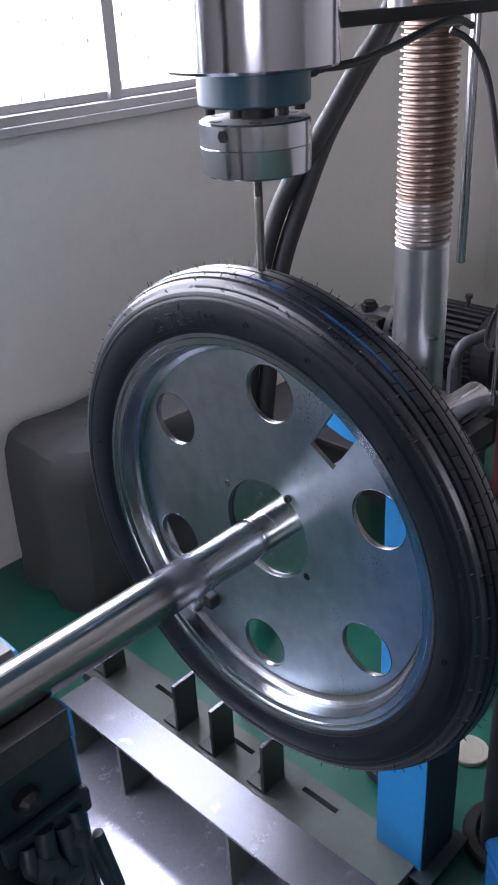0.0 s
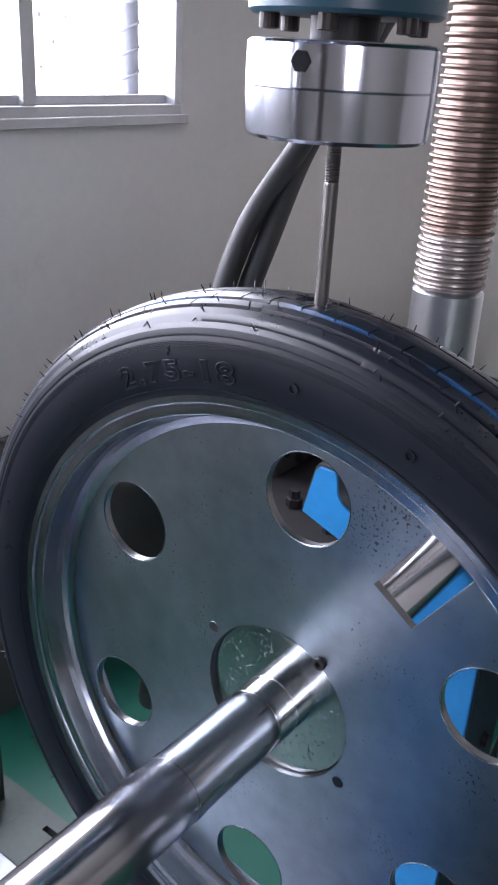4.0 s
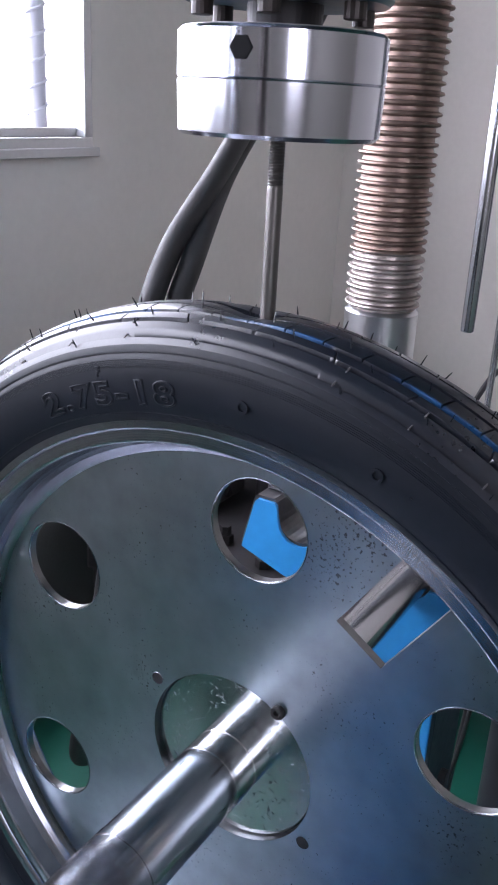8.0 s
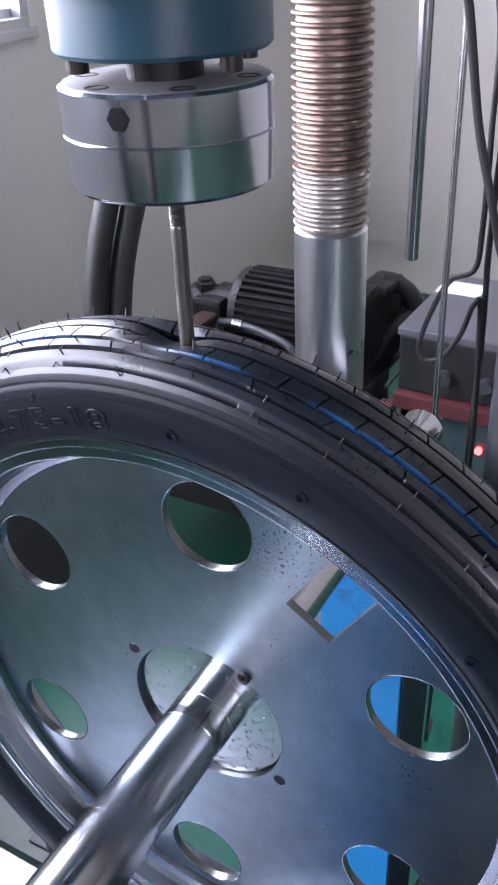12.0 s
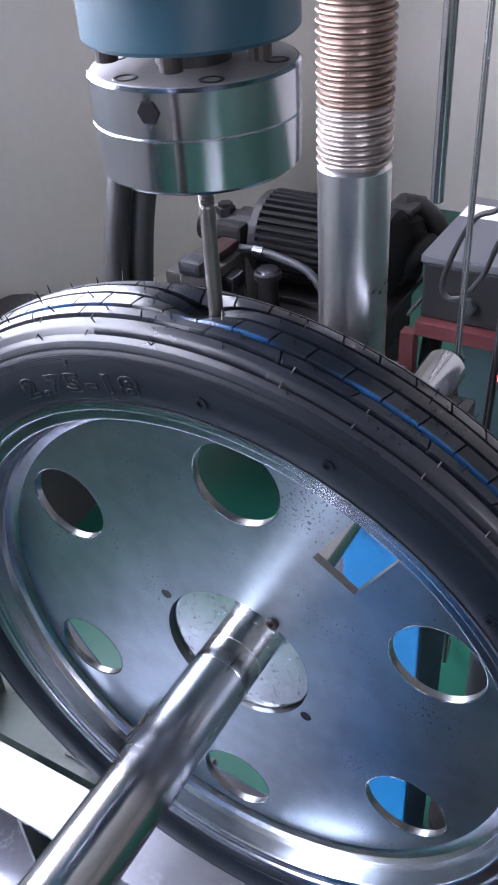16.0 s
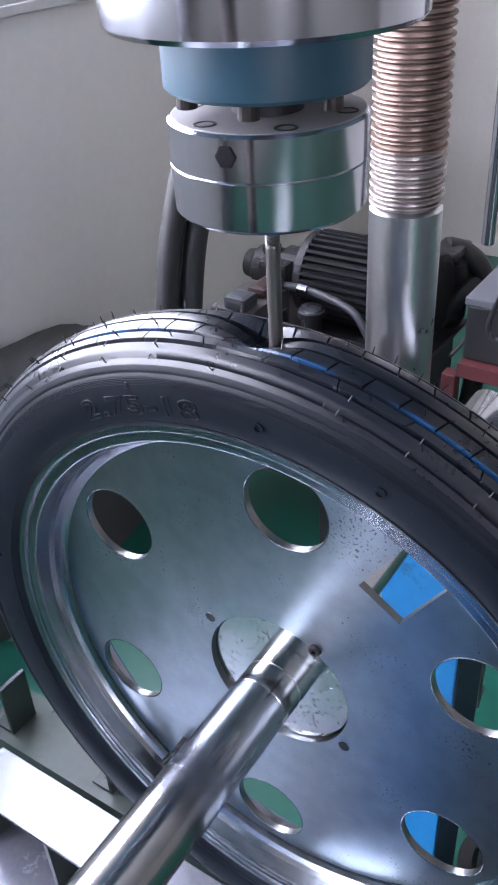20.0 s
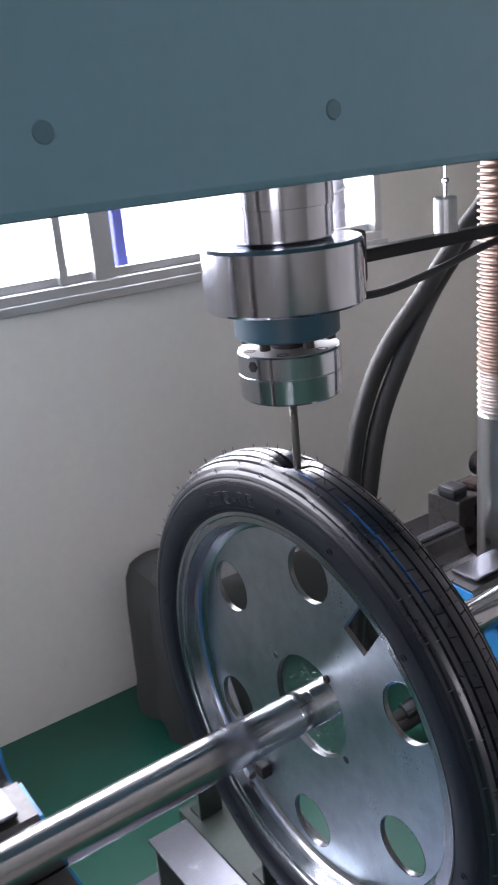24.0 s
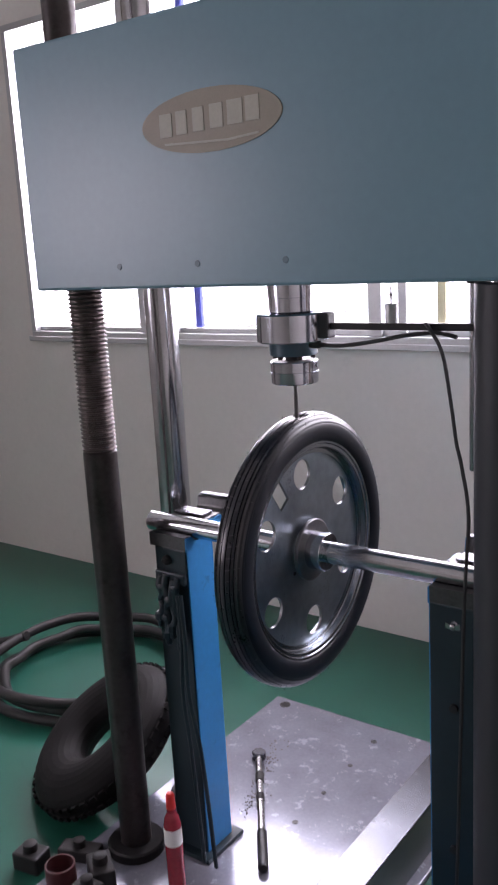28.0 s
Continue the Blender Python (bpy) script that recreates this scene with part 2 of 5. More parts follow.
def add_blue_line(m, x_mid, half):
    """A worn blue paint line round the tread, by the place across the tyre."""
    n, ln = m.node_tree.nodes, m.node_tree.links
    bsdf = n["Principled BSDF"]
    old = bsdf.inputs["Base Color"].links[0].from_socket
    tc = n.new("ShaderNodeTexCoord")
    sep = n.new("ShaderNodeSeparateXYZ")
    ln.new(tc.outputs["Object"], sep.inputs[0])
    off = n.new("ShaderNodeMath")
    off.operation = "SUBTRACT"
    off.inputs[1].default_value = x_mid
    ln.new(sep.outputs[0], off.inputs[0])
    ab = n.new("ShaderNodeMath")
    ab.operation = "ABSOLUTE"
    ln.new(off.outputs[0], ab.inputs[0])
    band = n.new("ShaderNodeMapRange")
    band.inputs["From Min"].default_value, band.inputs["From Max"].default_value = half, half * 0.7
    ln.new(ab.outputs[0], band.inputs[0])
    worn = n.new("ShaderNodeTexNoise")
    worn.inputs["Scale"].default_value, worn.inputs["Detail"].default_value = 17, 5
    ln.new(tc.outputs["Object"], worn.inputs["Vector"])
    cut = n.new("ShaderNodeMapRange")
    cut.inputs["From Min"].default_value, cut.inputs["From Max"].default_value = 0.44, 0.56
    ln.new(worn.outputs[0], cut.inputs[0])
    mul = n.new("ShaderNodeMath")
    mul.operation = "MULTIPLY"
    ln.new(band.outputs[0], mul.inputs[0])
    ln.new(cut.outputs[0], mul.inputs[1])
    reach = n.new("ShaderNodeMapRange")
    reach.inputs["From Min"].default_value, reach.inputs["From Max"].default_value = 0.215, 0.245
    ln.new(sep.outputs[2], reach.inputs[0])
    part_of = n.new("ShaderNodeMath")
    part_of.operation = "MULTIPLY"
    ln.new(mul.outputs[0], part_of.inputs[0])
    ln.new(reach.outputs[0], part_of.inputs[1])
    mx = n.new("ShaderNodeMix")
    mx.data_type = "RGBA"
    ln.new(part_of.outputs[0], mx.inputs["Factor"])
    ln.new(old, mx.inputs["A"])
    mx.inputs["B"].default_value = (0.010, 0.062, 0.165, 1)
    ln.new(mx.outputs["Result"], bsdf.inputs["Base Color"])


FLASH = material("mould_flash_rubber", (0.10, 0.10, 0.105), 0.6, spread=0.2, scale=20, fine=200, bump=0.05)
TREAD_RUBBER = material("tread_rubber", (0.0066, 0.0092, 0.0150), 0.30, spread=0.2, scale=14, fine=260, bump=0.05, spec=0.62)
add_blue_line(TREAD_RUBBER, -0.0152, 0.0010)


def add_specks(m):
    """Small dark pits in the steel: a few all over, and a cluster beside the square opening."""
    n, ln = m.node_tree.nodes, m.node_tree.links
    bsdf = n["Principled BSDF"]
    tc = n.new("ShaderNodeTexCoord")
    fine, cloud = n.new("ShaderNodeTexNoise"), n.new("ShaderNodeTexNoise")
    fine.inputs["Scale"].default_value, fine.inputs["Detail"].default_value = 420, 3
    cloud.inputs["Scale"].default_value, cloud.inputs["Detail"].default_value = 22, 4
    far = n.new("ShaderNodeVectorMath")
    far.operation = "DISTANCE"
    far.inputs[1].default_value = (0.0, -0.074, 0.176)
    near = n.new("ShaderNodeMapRange")
    near.inputs["From Min"].default_value, near.inputs["From Max"].default_value = 0.048, 0.012
    near.inputs["To Max"].default_value = 0.115
    for node in (fine, cloud):
        ln.new(tc.outputs["Object"], node.inputs["Vector"])
    ln.new(tc.outputs["Object"], far.inputs[0])
    ln.new(far.outputs["Value"], near.inputs[0])
    total = n.new("ShaderNodeMath")
    total.operation = "MULTIPLY_ADD"
    total.inputs[1].default_value = 0.45
    ln.new(cloud.outputs[0], total.inputs[0])
    ln.new(near.outputs[0], total.inputs[2])
    both = n.new("ShaderNodeMath")
    ln.new(total.outputs[0], both.inputs[0])
    ln.new(fine.outputs[0], both.inputs[1])
    edge = n.new("ShaderNodeMapRange")
    edge.inputs["From Min"].default_value, edge.inputs["From Max"].default_value = 0.90, 0.98
    ln.new(both.outputs[0], edge.inputs[0])
    old = bsdf.inputs["Base Color"].links[0].from_socket
    mx = n.new("ShaderNodeMix")
    mx.data_type = "RGBA"
    ln.new(edge.outputs[0], mx.inputs["Factor"])
    ln.new(old, mx.inputs["A"])
    mx.inputs["B"].default_value = (0.12, 0.125, 0.13, 1)
    ln.new(mx.outputs["Result"], bsdf.inputs["Base Color"])


add_specks(STEEL_DISC)


def glow(name, color, strength):
    m = bpy.data.materials.new(name)
    m.use_nodes = True
    e = m.node_tree.nodes.new("ShaderNodeEmission")
    e.inputs[0].default_value, e.inputs[1].default_value = (*color, 1), strength
    m.node_tree.links.new(e.outputs[0], m.node_tree.nodes["Material Output"].inputs[0])
    return m


PANE = bpy.data.materials.new("window_glass")
PANE.use_nodes = True
_n, _l = PANE.node_tree.nodes, PANE.node_tree.links
_n.remove(_n["Principled BSDF"])
_clear, _gloss, _mix = _n.new("ShaderNodeBsdfTransparent"), _n.new("ShaderNodeBsdfGlossy"), _n.new("ShaderNodeMixShader")
_clear.inputs[0].default_value = (0.93, 0.96, 0.97, 1)
_gloss.inputs["Roughness"].default_value = 0.05
_mix.inputs[0].default_value = 0.06
_l.new(_clear.outputs[0], _mix.inputs[1])
_l.new(_gloss.outputs[0], _mix.inputs[2])
_l.new(_mix.outputs[0], _n["Material Output"].inputs[0])
POLE = material("weathered_grey", (0.20, 0.20, 0.23), 0.8, spread=0.3, scale=20, fine=160, bump=0.2)
CURTAIN = material("blue_cloth", (0.10, 0.12, 0.42), 0.9, spread=0.15, scale=12, fine=200, bump=0.2)
PALECLOTH = material("cream_cloth", (0.62, 0.58, 0.42), 0.9, spread=0.15, scale=12, fine=200, bump=0.2)
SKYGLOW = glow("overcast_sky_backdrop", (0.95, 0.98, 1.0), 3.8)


# ---- building helpers ----
def mesh_of(name, bm, mat, smooth=False):
    bmesh.ops.recalc_face_normals(bm, faces=bm.faces)
    me = bpy.data.meshes.new(name)
    bm.to_mesh(me)
    bm.free()
    if smooth:
        me.set_sharp_from_angle(angle=radians(32)) if hasattr(me, "set_sharp_from_angle") else None
        for p in me.polygons:
            p.use_smooth = True
    me.materials.append(mat)
    return me


def part(name, bm, mat, parent=None, label="", smooth=False, kind=""):
    ob = new(name, mesh_of(name, bm, mat, smooth))
    if parent is not None:
        ob.parent = parent
    return tagged(ob, label, kind=kind)


def thing(name, label, category, x=0.0, y=0.0, z=0.0, group="", kind="", rz=0.0):
    ob = new(name)
    ob.empty_display_size = 0.05
    ob.matrix_basis = pose(x, y, z, 0, 0, rz)
    return tagged(ob, label, category, group, kind)


def box(x0, x1, y0, y1, z0, z1, bevel=0.0, bm=None):
    own = bm is None
    bm = bm or bmesh.new()
    vs = [bm.verts.new((x, y, z)) for x in (x0, x1) for y in (y0, y1) for z in (z0, z1)]
    fs = [(0, 1, 3, 2), (4, 6, 7, 5), (0, 4, 5, 1), (2, 3, 7, 6), (0, 2, 6, 4), (1, 5, 7, 3)]
    made = [bm.faces.new([vs[i] for i in f]) for f in fs]
    if bevel:
        edges = list({e for f in made for e in f.edges})
        bmesh.ops.bevel(bm, geom=edges, offset=bevel, segments=2, affect="EDGES", profile=0.6)
    return bm


def lathe(profile, axis="z", segs=64, origin=(0, 0, 0), closed=False, caps=True, bm=None):
    """profile: (along, radius) pairs swept round an axis."""
    bm = bm or bmesh.new()
    rings = []
    dense = []
    for p, q in zip(profile, profile[1:]):
        dense.append(p)
        long = math.hypot(q[0] - p[0], q[1] - p[1])
        if long > 0.002:
            for f in (0.0005 / long, 1 - 0.0005 / long):
                dense.append((p[0] + (q[0] - p[0]) * f, p[1] + (q[1] - p[1]) * f))
    profile = dense + [profile[-1]]
    for a, r in profile:
        ring = []
        for i in range(segs):
            c, s = math.cos(2 * math.pi * i / segs) * r, math.sin(2 * math.pi * i / segs) * r
            v = {"z": (c, s, a), "x": (a, c, s), "y": (c, a, s)}[axis]
            ring.append(bm.verts.new(Vector(v) + Vector(origin)))
        rings.append(ring)
    pairs = list(zip(rings, rings[1:])) + ([(rings[-1], rings[0])] if closed else [])
    for lo, hi in pairs:
        for i in range(segs):
            bm.faces.new((lo[i], lo[(i + 1) % segs], hi[(i + 1) % segs], hi[i]))
    if caps and not closed:
        bm.faces.new(rings[0][::-1])
        bm.faces.new(rings[-1])
    return bm


def prism(points, axis, a0, a1, bevel=0.0, bm=None):
    """A polygon given in the two other axes, pushed along one axis."""
    bm = bm or bmesh.new()

    def at(p, a):
        return {"x": (a, p[0], p[1]), "y": (p[0], a, p[1]), "z": (p[0], p[1], a)}[axis]
    lo = [bm.verts.new(at(p, a0)) for p in points]
    hi = [bm.verts.new(at(p, a1)) for p in points]
    n = len(points)
    made = [bm.faces.new(lo[::-1]), bm.faces.new(hi)]
    made += [bm.faces.new((lo[i], lo[(i + 1) % n], hi[(i + 1) % n], hi[i])) for i in range(n)]
    if bevel:
        edges = list({e for f in made for e in f.edges})
        bmesh.ops.bevel(bm, geom=edges, offset=bevel, segments=2, affect="EDGES", profile=0.6)
    return bm


def smooth_path(points, steps=10):
    pts = [Vector(p) for p in points]
    out = []
    for i in range(len(pts) - 1):
        p0, p1, p2, p3 = pts[max(i - 1, 0)], pts[i], pts[i + 1], pts[min(i + 2, len(pts) - 1)]
        for k in range(steps):
            t = k / steps
            out.append(0.5 * (2 * p1 + (p2 - p0) * t + (2 * p0 - 5 * p1 + 4 * p2 - p3) * t * t + (3 * p1 - p0 - 3 * p2 + p3) * t ** 3))
    return out + [pts[-1]]


def tube(points, r, segs=14, steps=10, bm=None, curved=True):
    bm = bm or bmesh.new()
    pts = smooth_path(points, steps) if curved else [Vector(p) for p in points]
    up = Vector((0.31, 0.17, 0.93)).normalized()
    rings = []
    for i, p in enumerate(pts):
        d = (pts[min(i + 1, len(pts) - 1)] - pts[max(i - 1, 0)]).normalized()
        side = d.cross(up)
        if side.length < 0.05:
            side = d.cross(Vector((1, 0, 0)))
        side.normalize()
        up2 = side.cross(d).normalized()
        up = up2
        rings.append([bm.verts.new(p + side * math.cos(2 * math.pi * k / segs) * r + up2 * math.sin(2 * math.pi * k / segs) * r) for k in range(segs)])
    for lo, hi in zip(rings, rings[1:]):
        for k in range(segs):
            bm.faces.new((lo[k], lo[(k + 1) % segs], hi[(k + 1) % segs], hi[k]))
    bm.faces.new(rings[0][::-1])
    bm.faces.new(rings[-1])
    return bm


def bolt_bm(r, h, axis="z", origin=(0, 0, 0)):
    """A socket head with a recessed socket."""
    return lathe([(0, r), (h * 0.85, r), (h, r * 0.88), (h, r * 0.5), (h * 0.5, r * 0.45)], axis, 16, origin)


# ---- the room ----
def wall_with_opening(name, x0, x1, y0, y1, z0, z1, ox0, ox1, oz0, oz1, mat, label, along="x"):
    """Panels round an opening; along: the axis on which the wall runs and the opening is given."""
    w = thing(name, label, "wall", kind="structure")
    a0, a1 = (x0, x1) if along == "x" else (y0, y1)
    for a, b, c, d in ((a0, ox0, z0, z1), (ox1, a1, z0, z1), (ox0, ox1, z0, oz0), (ox0, ox1, oz1, z1)):
        if d - c > 0.01:
            part("wall_panel", box(a, b, y0, y1, c, d) if along == "x" else box(x0, x1, a, b, c, d), mat, w)
    return w


def build_room():
    fl = part("floor", box(LEFT_X - 0.2, RIGHT_X + 0.2, FRONT_Y - 0.2, WALL_Y + 0.2, -0.12, 0.0), FLOOR)
    tagged(fl, "glossy green painted workshop floor", "floor", kind="structure")
    wall_with_opening("wall_north", LEFT_X - 0.2, RIGHT_X + 0.2, WALL_Y, WALL_Y + 0.2, 0, CEIL_Z, WIN_X0, WIN_X1, WIN_Z0, WIN_Z1, WALL,
                      "plain off-white painted wall with a long window")
    tagged(part("wall_east", box(RIGHT_X, RIGHT_X + 0.2, FRONT_Y, WALL_Y, 0, CEIL_Z), WALL), "plain off-white painted wall", "wall", kind="structure")
    # the unseen west and south walls take the darkened paint
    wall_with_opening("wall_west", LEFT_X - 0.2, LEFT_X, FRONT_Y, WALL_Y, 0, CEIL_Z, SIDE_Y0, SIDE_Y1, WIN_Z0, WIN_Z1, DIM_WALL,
                      "unseen beige wall, darkened to dim the room, with an added side window", "y")
    tagged(part("wall_south", box(LEFT_X - 0.2, RIGHT_X + 0.2, FRONT_Y - 0.2, FRONT_Y, 0, CEIL_Z), DIM_WALL), "unseen beige wall, darkened to dim the room", "wall", kind="structure")
    tagged(part("ceiling", box(LEFT_X - 0.2, RIGHT_X + 0.2, FRONT_Y - 0.2, WALL_Y + 0.2, CEIL_Z, CEIL_Z + 0.15), CEILING),
           "plain grey-white ceiling", "ceiling", kind="structure")
    back = part("backdrop", box(WIN_X0 - 3.5, WIN_X1 + 3.5, WALL_Y + 1.6, WALL_Y + 1.62, -1.5, 5.0), SKYGLOW)
    tagged(back, "glowing daylight sheet added outside the side window the window", "backdrop", kind="structure")
    # glowing sheet behind the added side window
    tagged(part("backdrop", box(LEFT_X - 1.6, LEFT_X - 1.58, SIDE_Y0 - 2, SIDE_Y1 + 2, -0.4, 5.0), SKYGLOW), "glowing daylight sheet added outside the side window", "backdrop", kind="structure")
    # window
    win = thing("window_1", "long aluminium sliding window with bright panes", "window", kind="structure")
    fy0, fy1 = WALL_Y - 0.006, WALL_Y + 0.075
    t = 0.03
    part("window_frame", box(WIN_X0, WIN_X1, fy0, fy1, WIN_Z0, WIN_Z0 + t, 0.003), ALU, win)
    part("window_frame", box(WIN_X0, WIN_X1, fy0, fy1, WIN_Z1 - t, WIN_Z1, 0.003), ALU, win)
    part("window_frame", box(WIN_X0, WIN_X0 + t, fy0, fy1, WIN_Z0 + t, WIN_Z1 - t, 0.003), ALU, win)
    part("window_frame", box(WIN_X1 - t, WIN_X1, fy0, fy1, WIN_Z0 + t, WIN_Z1 - t, 0.003), ALU, win)
    part("window_sill", box(WIN_X0 - 0.01, WIN_X1 + 0.01, WALL_Y - 0.022, WALL_Y - 0.007, WIN_Z0 - 0.018, WIN_Z0 + 0.006, 0.003), ALU, win)
    edges = [WIN_X0 + t] + [m for m, _ in MULLIONS] + [WIN_X1 - t]
    for x, w in MULLIONS:
        part("mullion", box(x - w, x + w, fy0 + 0.012, fy1 - 0.01, WIN_Z0 + t, WIN_Z1 - t, 0.003), ALU, win)
    for a, b in zip(edges, edges[1:]):
        sash = box(a, b, WALL_Y + 0.025, WALL_Y + 0.045, WIN_Z0 + t, WIN_Z0 + t + 0.022, 0.002)
        part("sash_rail", sash, ALU, win)
        pane = part("pane", box(a, b, WALL_Y + 0.032, WALL_Y + 0.036, WIN_Z0 + t + 0.022, WIN_Z1 - t), PANE, win)
        pane.visible_shadow = False
    for x, w, z1, mat in ((0.605, 0.02, 2.6, CURTAIN), (-1.50, 0.022, 2.6, CURTAIN), (-0.345, 0.022, 2.6, PALECLOTH)):
        cur = bmesh.new()
        n = 8
        for k in range(n):
            xa, xb = x - w + 2 * w * k / n, x - w + 2 * w * (k + 1) / n
            y0, y1 = (0.0, 0.012) if k % 2 else (0.012, 0.0)
            v = [cur.verts.new((xx, WALL_Y + 0.10 + yy, zz)) for xx, yy, zz in ((xa, y0, WIN_Z0), (xb, y1, WIN_Z0), (xb, y1, z1), (xa, y0, z1))]
            cur.faces.new(v)
        bmesh.ops.remove_doubles(cur, verts=cur.verts, dist=0.0005)
        bmesh.ops.solidify(cur, geom=cur.faces[:], thickness=0.002)
        tagged(part("curtain", cur, mat), "narrow cloth strip hanging behind the window", "curtain")
    # frame of the unseen side window, added to go with the west fill
    for name, y0, y1, x in (("added_side_window", SIDE_Y0, SIDE_Y1, LEFT_X),):
        w2 = thing(name, "unseen aluminium side window added for fill light", "window", kind="structure")
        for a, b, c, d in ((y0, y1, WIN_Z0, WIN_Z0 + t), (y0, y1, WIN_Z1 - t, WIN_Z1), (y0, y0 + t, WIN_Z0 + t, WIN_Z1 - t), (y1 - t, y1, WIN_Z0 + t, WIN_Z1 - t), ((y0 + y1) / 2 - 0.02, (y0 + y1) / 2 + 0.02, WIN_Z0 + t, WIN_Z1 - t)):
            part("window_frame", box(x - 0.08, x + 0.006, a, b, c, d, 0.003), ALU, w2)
    # a wire mesh and a tiled ledge outside the long window
    mesh = bmesh.new()
    gx, gz, y = 0.088, 0.062, WALL_Y + 0.24
    nx, nz = int((WIN_X1 - WIN_X0) / gx) + 2, int((WIN_Z1 - WIN_Z0) / gz) + 1
    for i in range(nx):
        for k in range(nz):
            x, z = WIN_X0 + gx * (i + 0.5 * (k % 2)), WIN_Z0 - 0.02 + gz * k
            box(x - 0.0035, x + 0.0035, y - 0.003, y + 0.003, z - 0.006, z + 0.006, 0.0, mesh)
            for s in (-1, 1):
                tube([(x, y, z), (x + s * gx / 2, y, z + gz)], 0.0006, 4, bm=mesh, curved=False)
    tagged(part("wire_mesh", mesh, ALU), "thin knotted wire mesh outside the window", "wire mesh")
    pole = thing("wrapped_pole", "grey pole wound with cord outside the window", "pole", 1.405, WALL_Y + 0.13, WIN_Z0 - 0.02)
    part("pole", lathe([(0.0, 0.026), (1.42, 0.026)], "z", 24), POLE, pole, "grey weathered pole", smooth=True)
    cord = [(0.0275 * math.cos(0.9 * k), 0.0275 * math.sin(0.9 * k), 0.015 + 0.0085 * k) for k in range(160)]
    part("cord", tube(cord, 0.004, 6, 2), POLE, pole, "cord wound round the pole", smooth=True)
    ledge = thing("window_ledge", "row of pale tiles on the ledge outside the window", "ledge", kind="structure")
    n = int((WIN_X1 - WIN_X0) / 0.075)
    for i in range(n):
        x = WIN_X0 + 0.075 * i
        part("tile", box(x + 0.0015, x + 0.0735, WALL_Y + 0.212, WALL_Y + 0.232, WIN_Z0 - 0.02, WIN_Z0 + 0.050, 0.002), LEDGE, ledge)


MULLIONS = [(-1.75, 0.02), (-1.57, 0.026), (-0.955, 0.013), (-0.572, 0.028), (-0.458, 0.017), (-0.115, 0.018), (0.388, 0.012), (0.505, 0.03), (0.965, 0.02)]
build_room()


# ---- the machine ----
COLS = [(-0.5, -0.112, "screw"), (-0.5, 0.142, "guide"), (0.5, 0.134, "screw")]
BEAM_Z0, BEAM_Z1, BEAM_Y0, BEAM_Y1, BEAM_X = ZA + 0.582, ZA + 1.09, -0.198, 0.225, 0.562


def build_columns():
    for x, y, kind in COLS:
        if kind == "screw":
            col = thing("screw_column", "worn steel column with a coarse brown screw thread" if x > 0 else "greasy steel column coloured dark as backlit, with a coarse screw thread", "column", x, y, 0.02, group="columns of the machine")
            zt = ZA + 0.197 - 0.02
            part("shaft", lathe([(0, 0.0405), (zt, 0.0405), (zt + 0.004, 0.036), (2.18, 0.036)], "z", 48), WORN_COLUMN if x > 0 else BACKLIT_COLUMN, col, smooth=True)
            pitch, prof = 0.0098, []
            z = zt + 0.004
            while z < 1.50:
                prof += [(z, 0.0362), (z + 0.0022, 0.0362), (z + 0.0036, 0.0402), (z + 0.005, 0.0412), (z + 0.0066, 0.0404), (z + 0.0078, 0.0366)]
                z += pitch
            low = [q for q in prof if q[0] < zt + 0.068]
            part("thread", lathe(prof[len(low) - 1:], "z", 48, caps=False), THREAD if x > 0 else BACKLIT_THREAD, col, "brown worn screw thread", smooth=True)
            part("thread_end", lathe(low, "z", 48, caps=False), WORN_THREAD if x > 0 else BACKLIT_THREAD, col, "paler rubbed end of the thread", smooth=True)
        else:
            col = thing("guide_column", "smooth chromed steel guide column", "column", x, y, 0.02, group="columns of the machine")
            part("shaft", lathe([(0, 0.0405), (2.2, 0.0405)], "z", 48), CHROME, col, smooth=True)
        part("foot_flange", lathe([(0, 0.075), (0.022, 0.075), (0.026, 0.071), (0.026, 0.041)], "z", 40, caps=False), DARK_OIL, col)


    col = thing("sleeved_column", "dark grey painted sleeve round a guide column", "column", 0.49, -0.118, 0.0, group="columns of the machine")
    part("sleeve", lathe([(0.0, 0.053), (1.475, 0.053), (1.478, 0.050), (1.478, 0.042)], "z", 48, caps=False), SLEEVE, col, smooth=True)
    part("shaft", lathe([(0.01, 0.0405), (2.2, 0.0405)], "z", 48), CHROME, col, smooth=True)
    part("foot_flange", lathe([(0, 0.085), (0.022, 0.085), (0.026, 0.081), (0.026, 0.062)], "z", 40, caps=False), DARK_OIL, col)


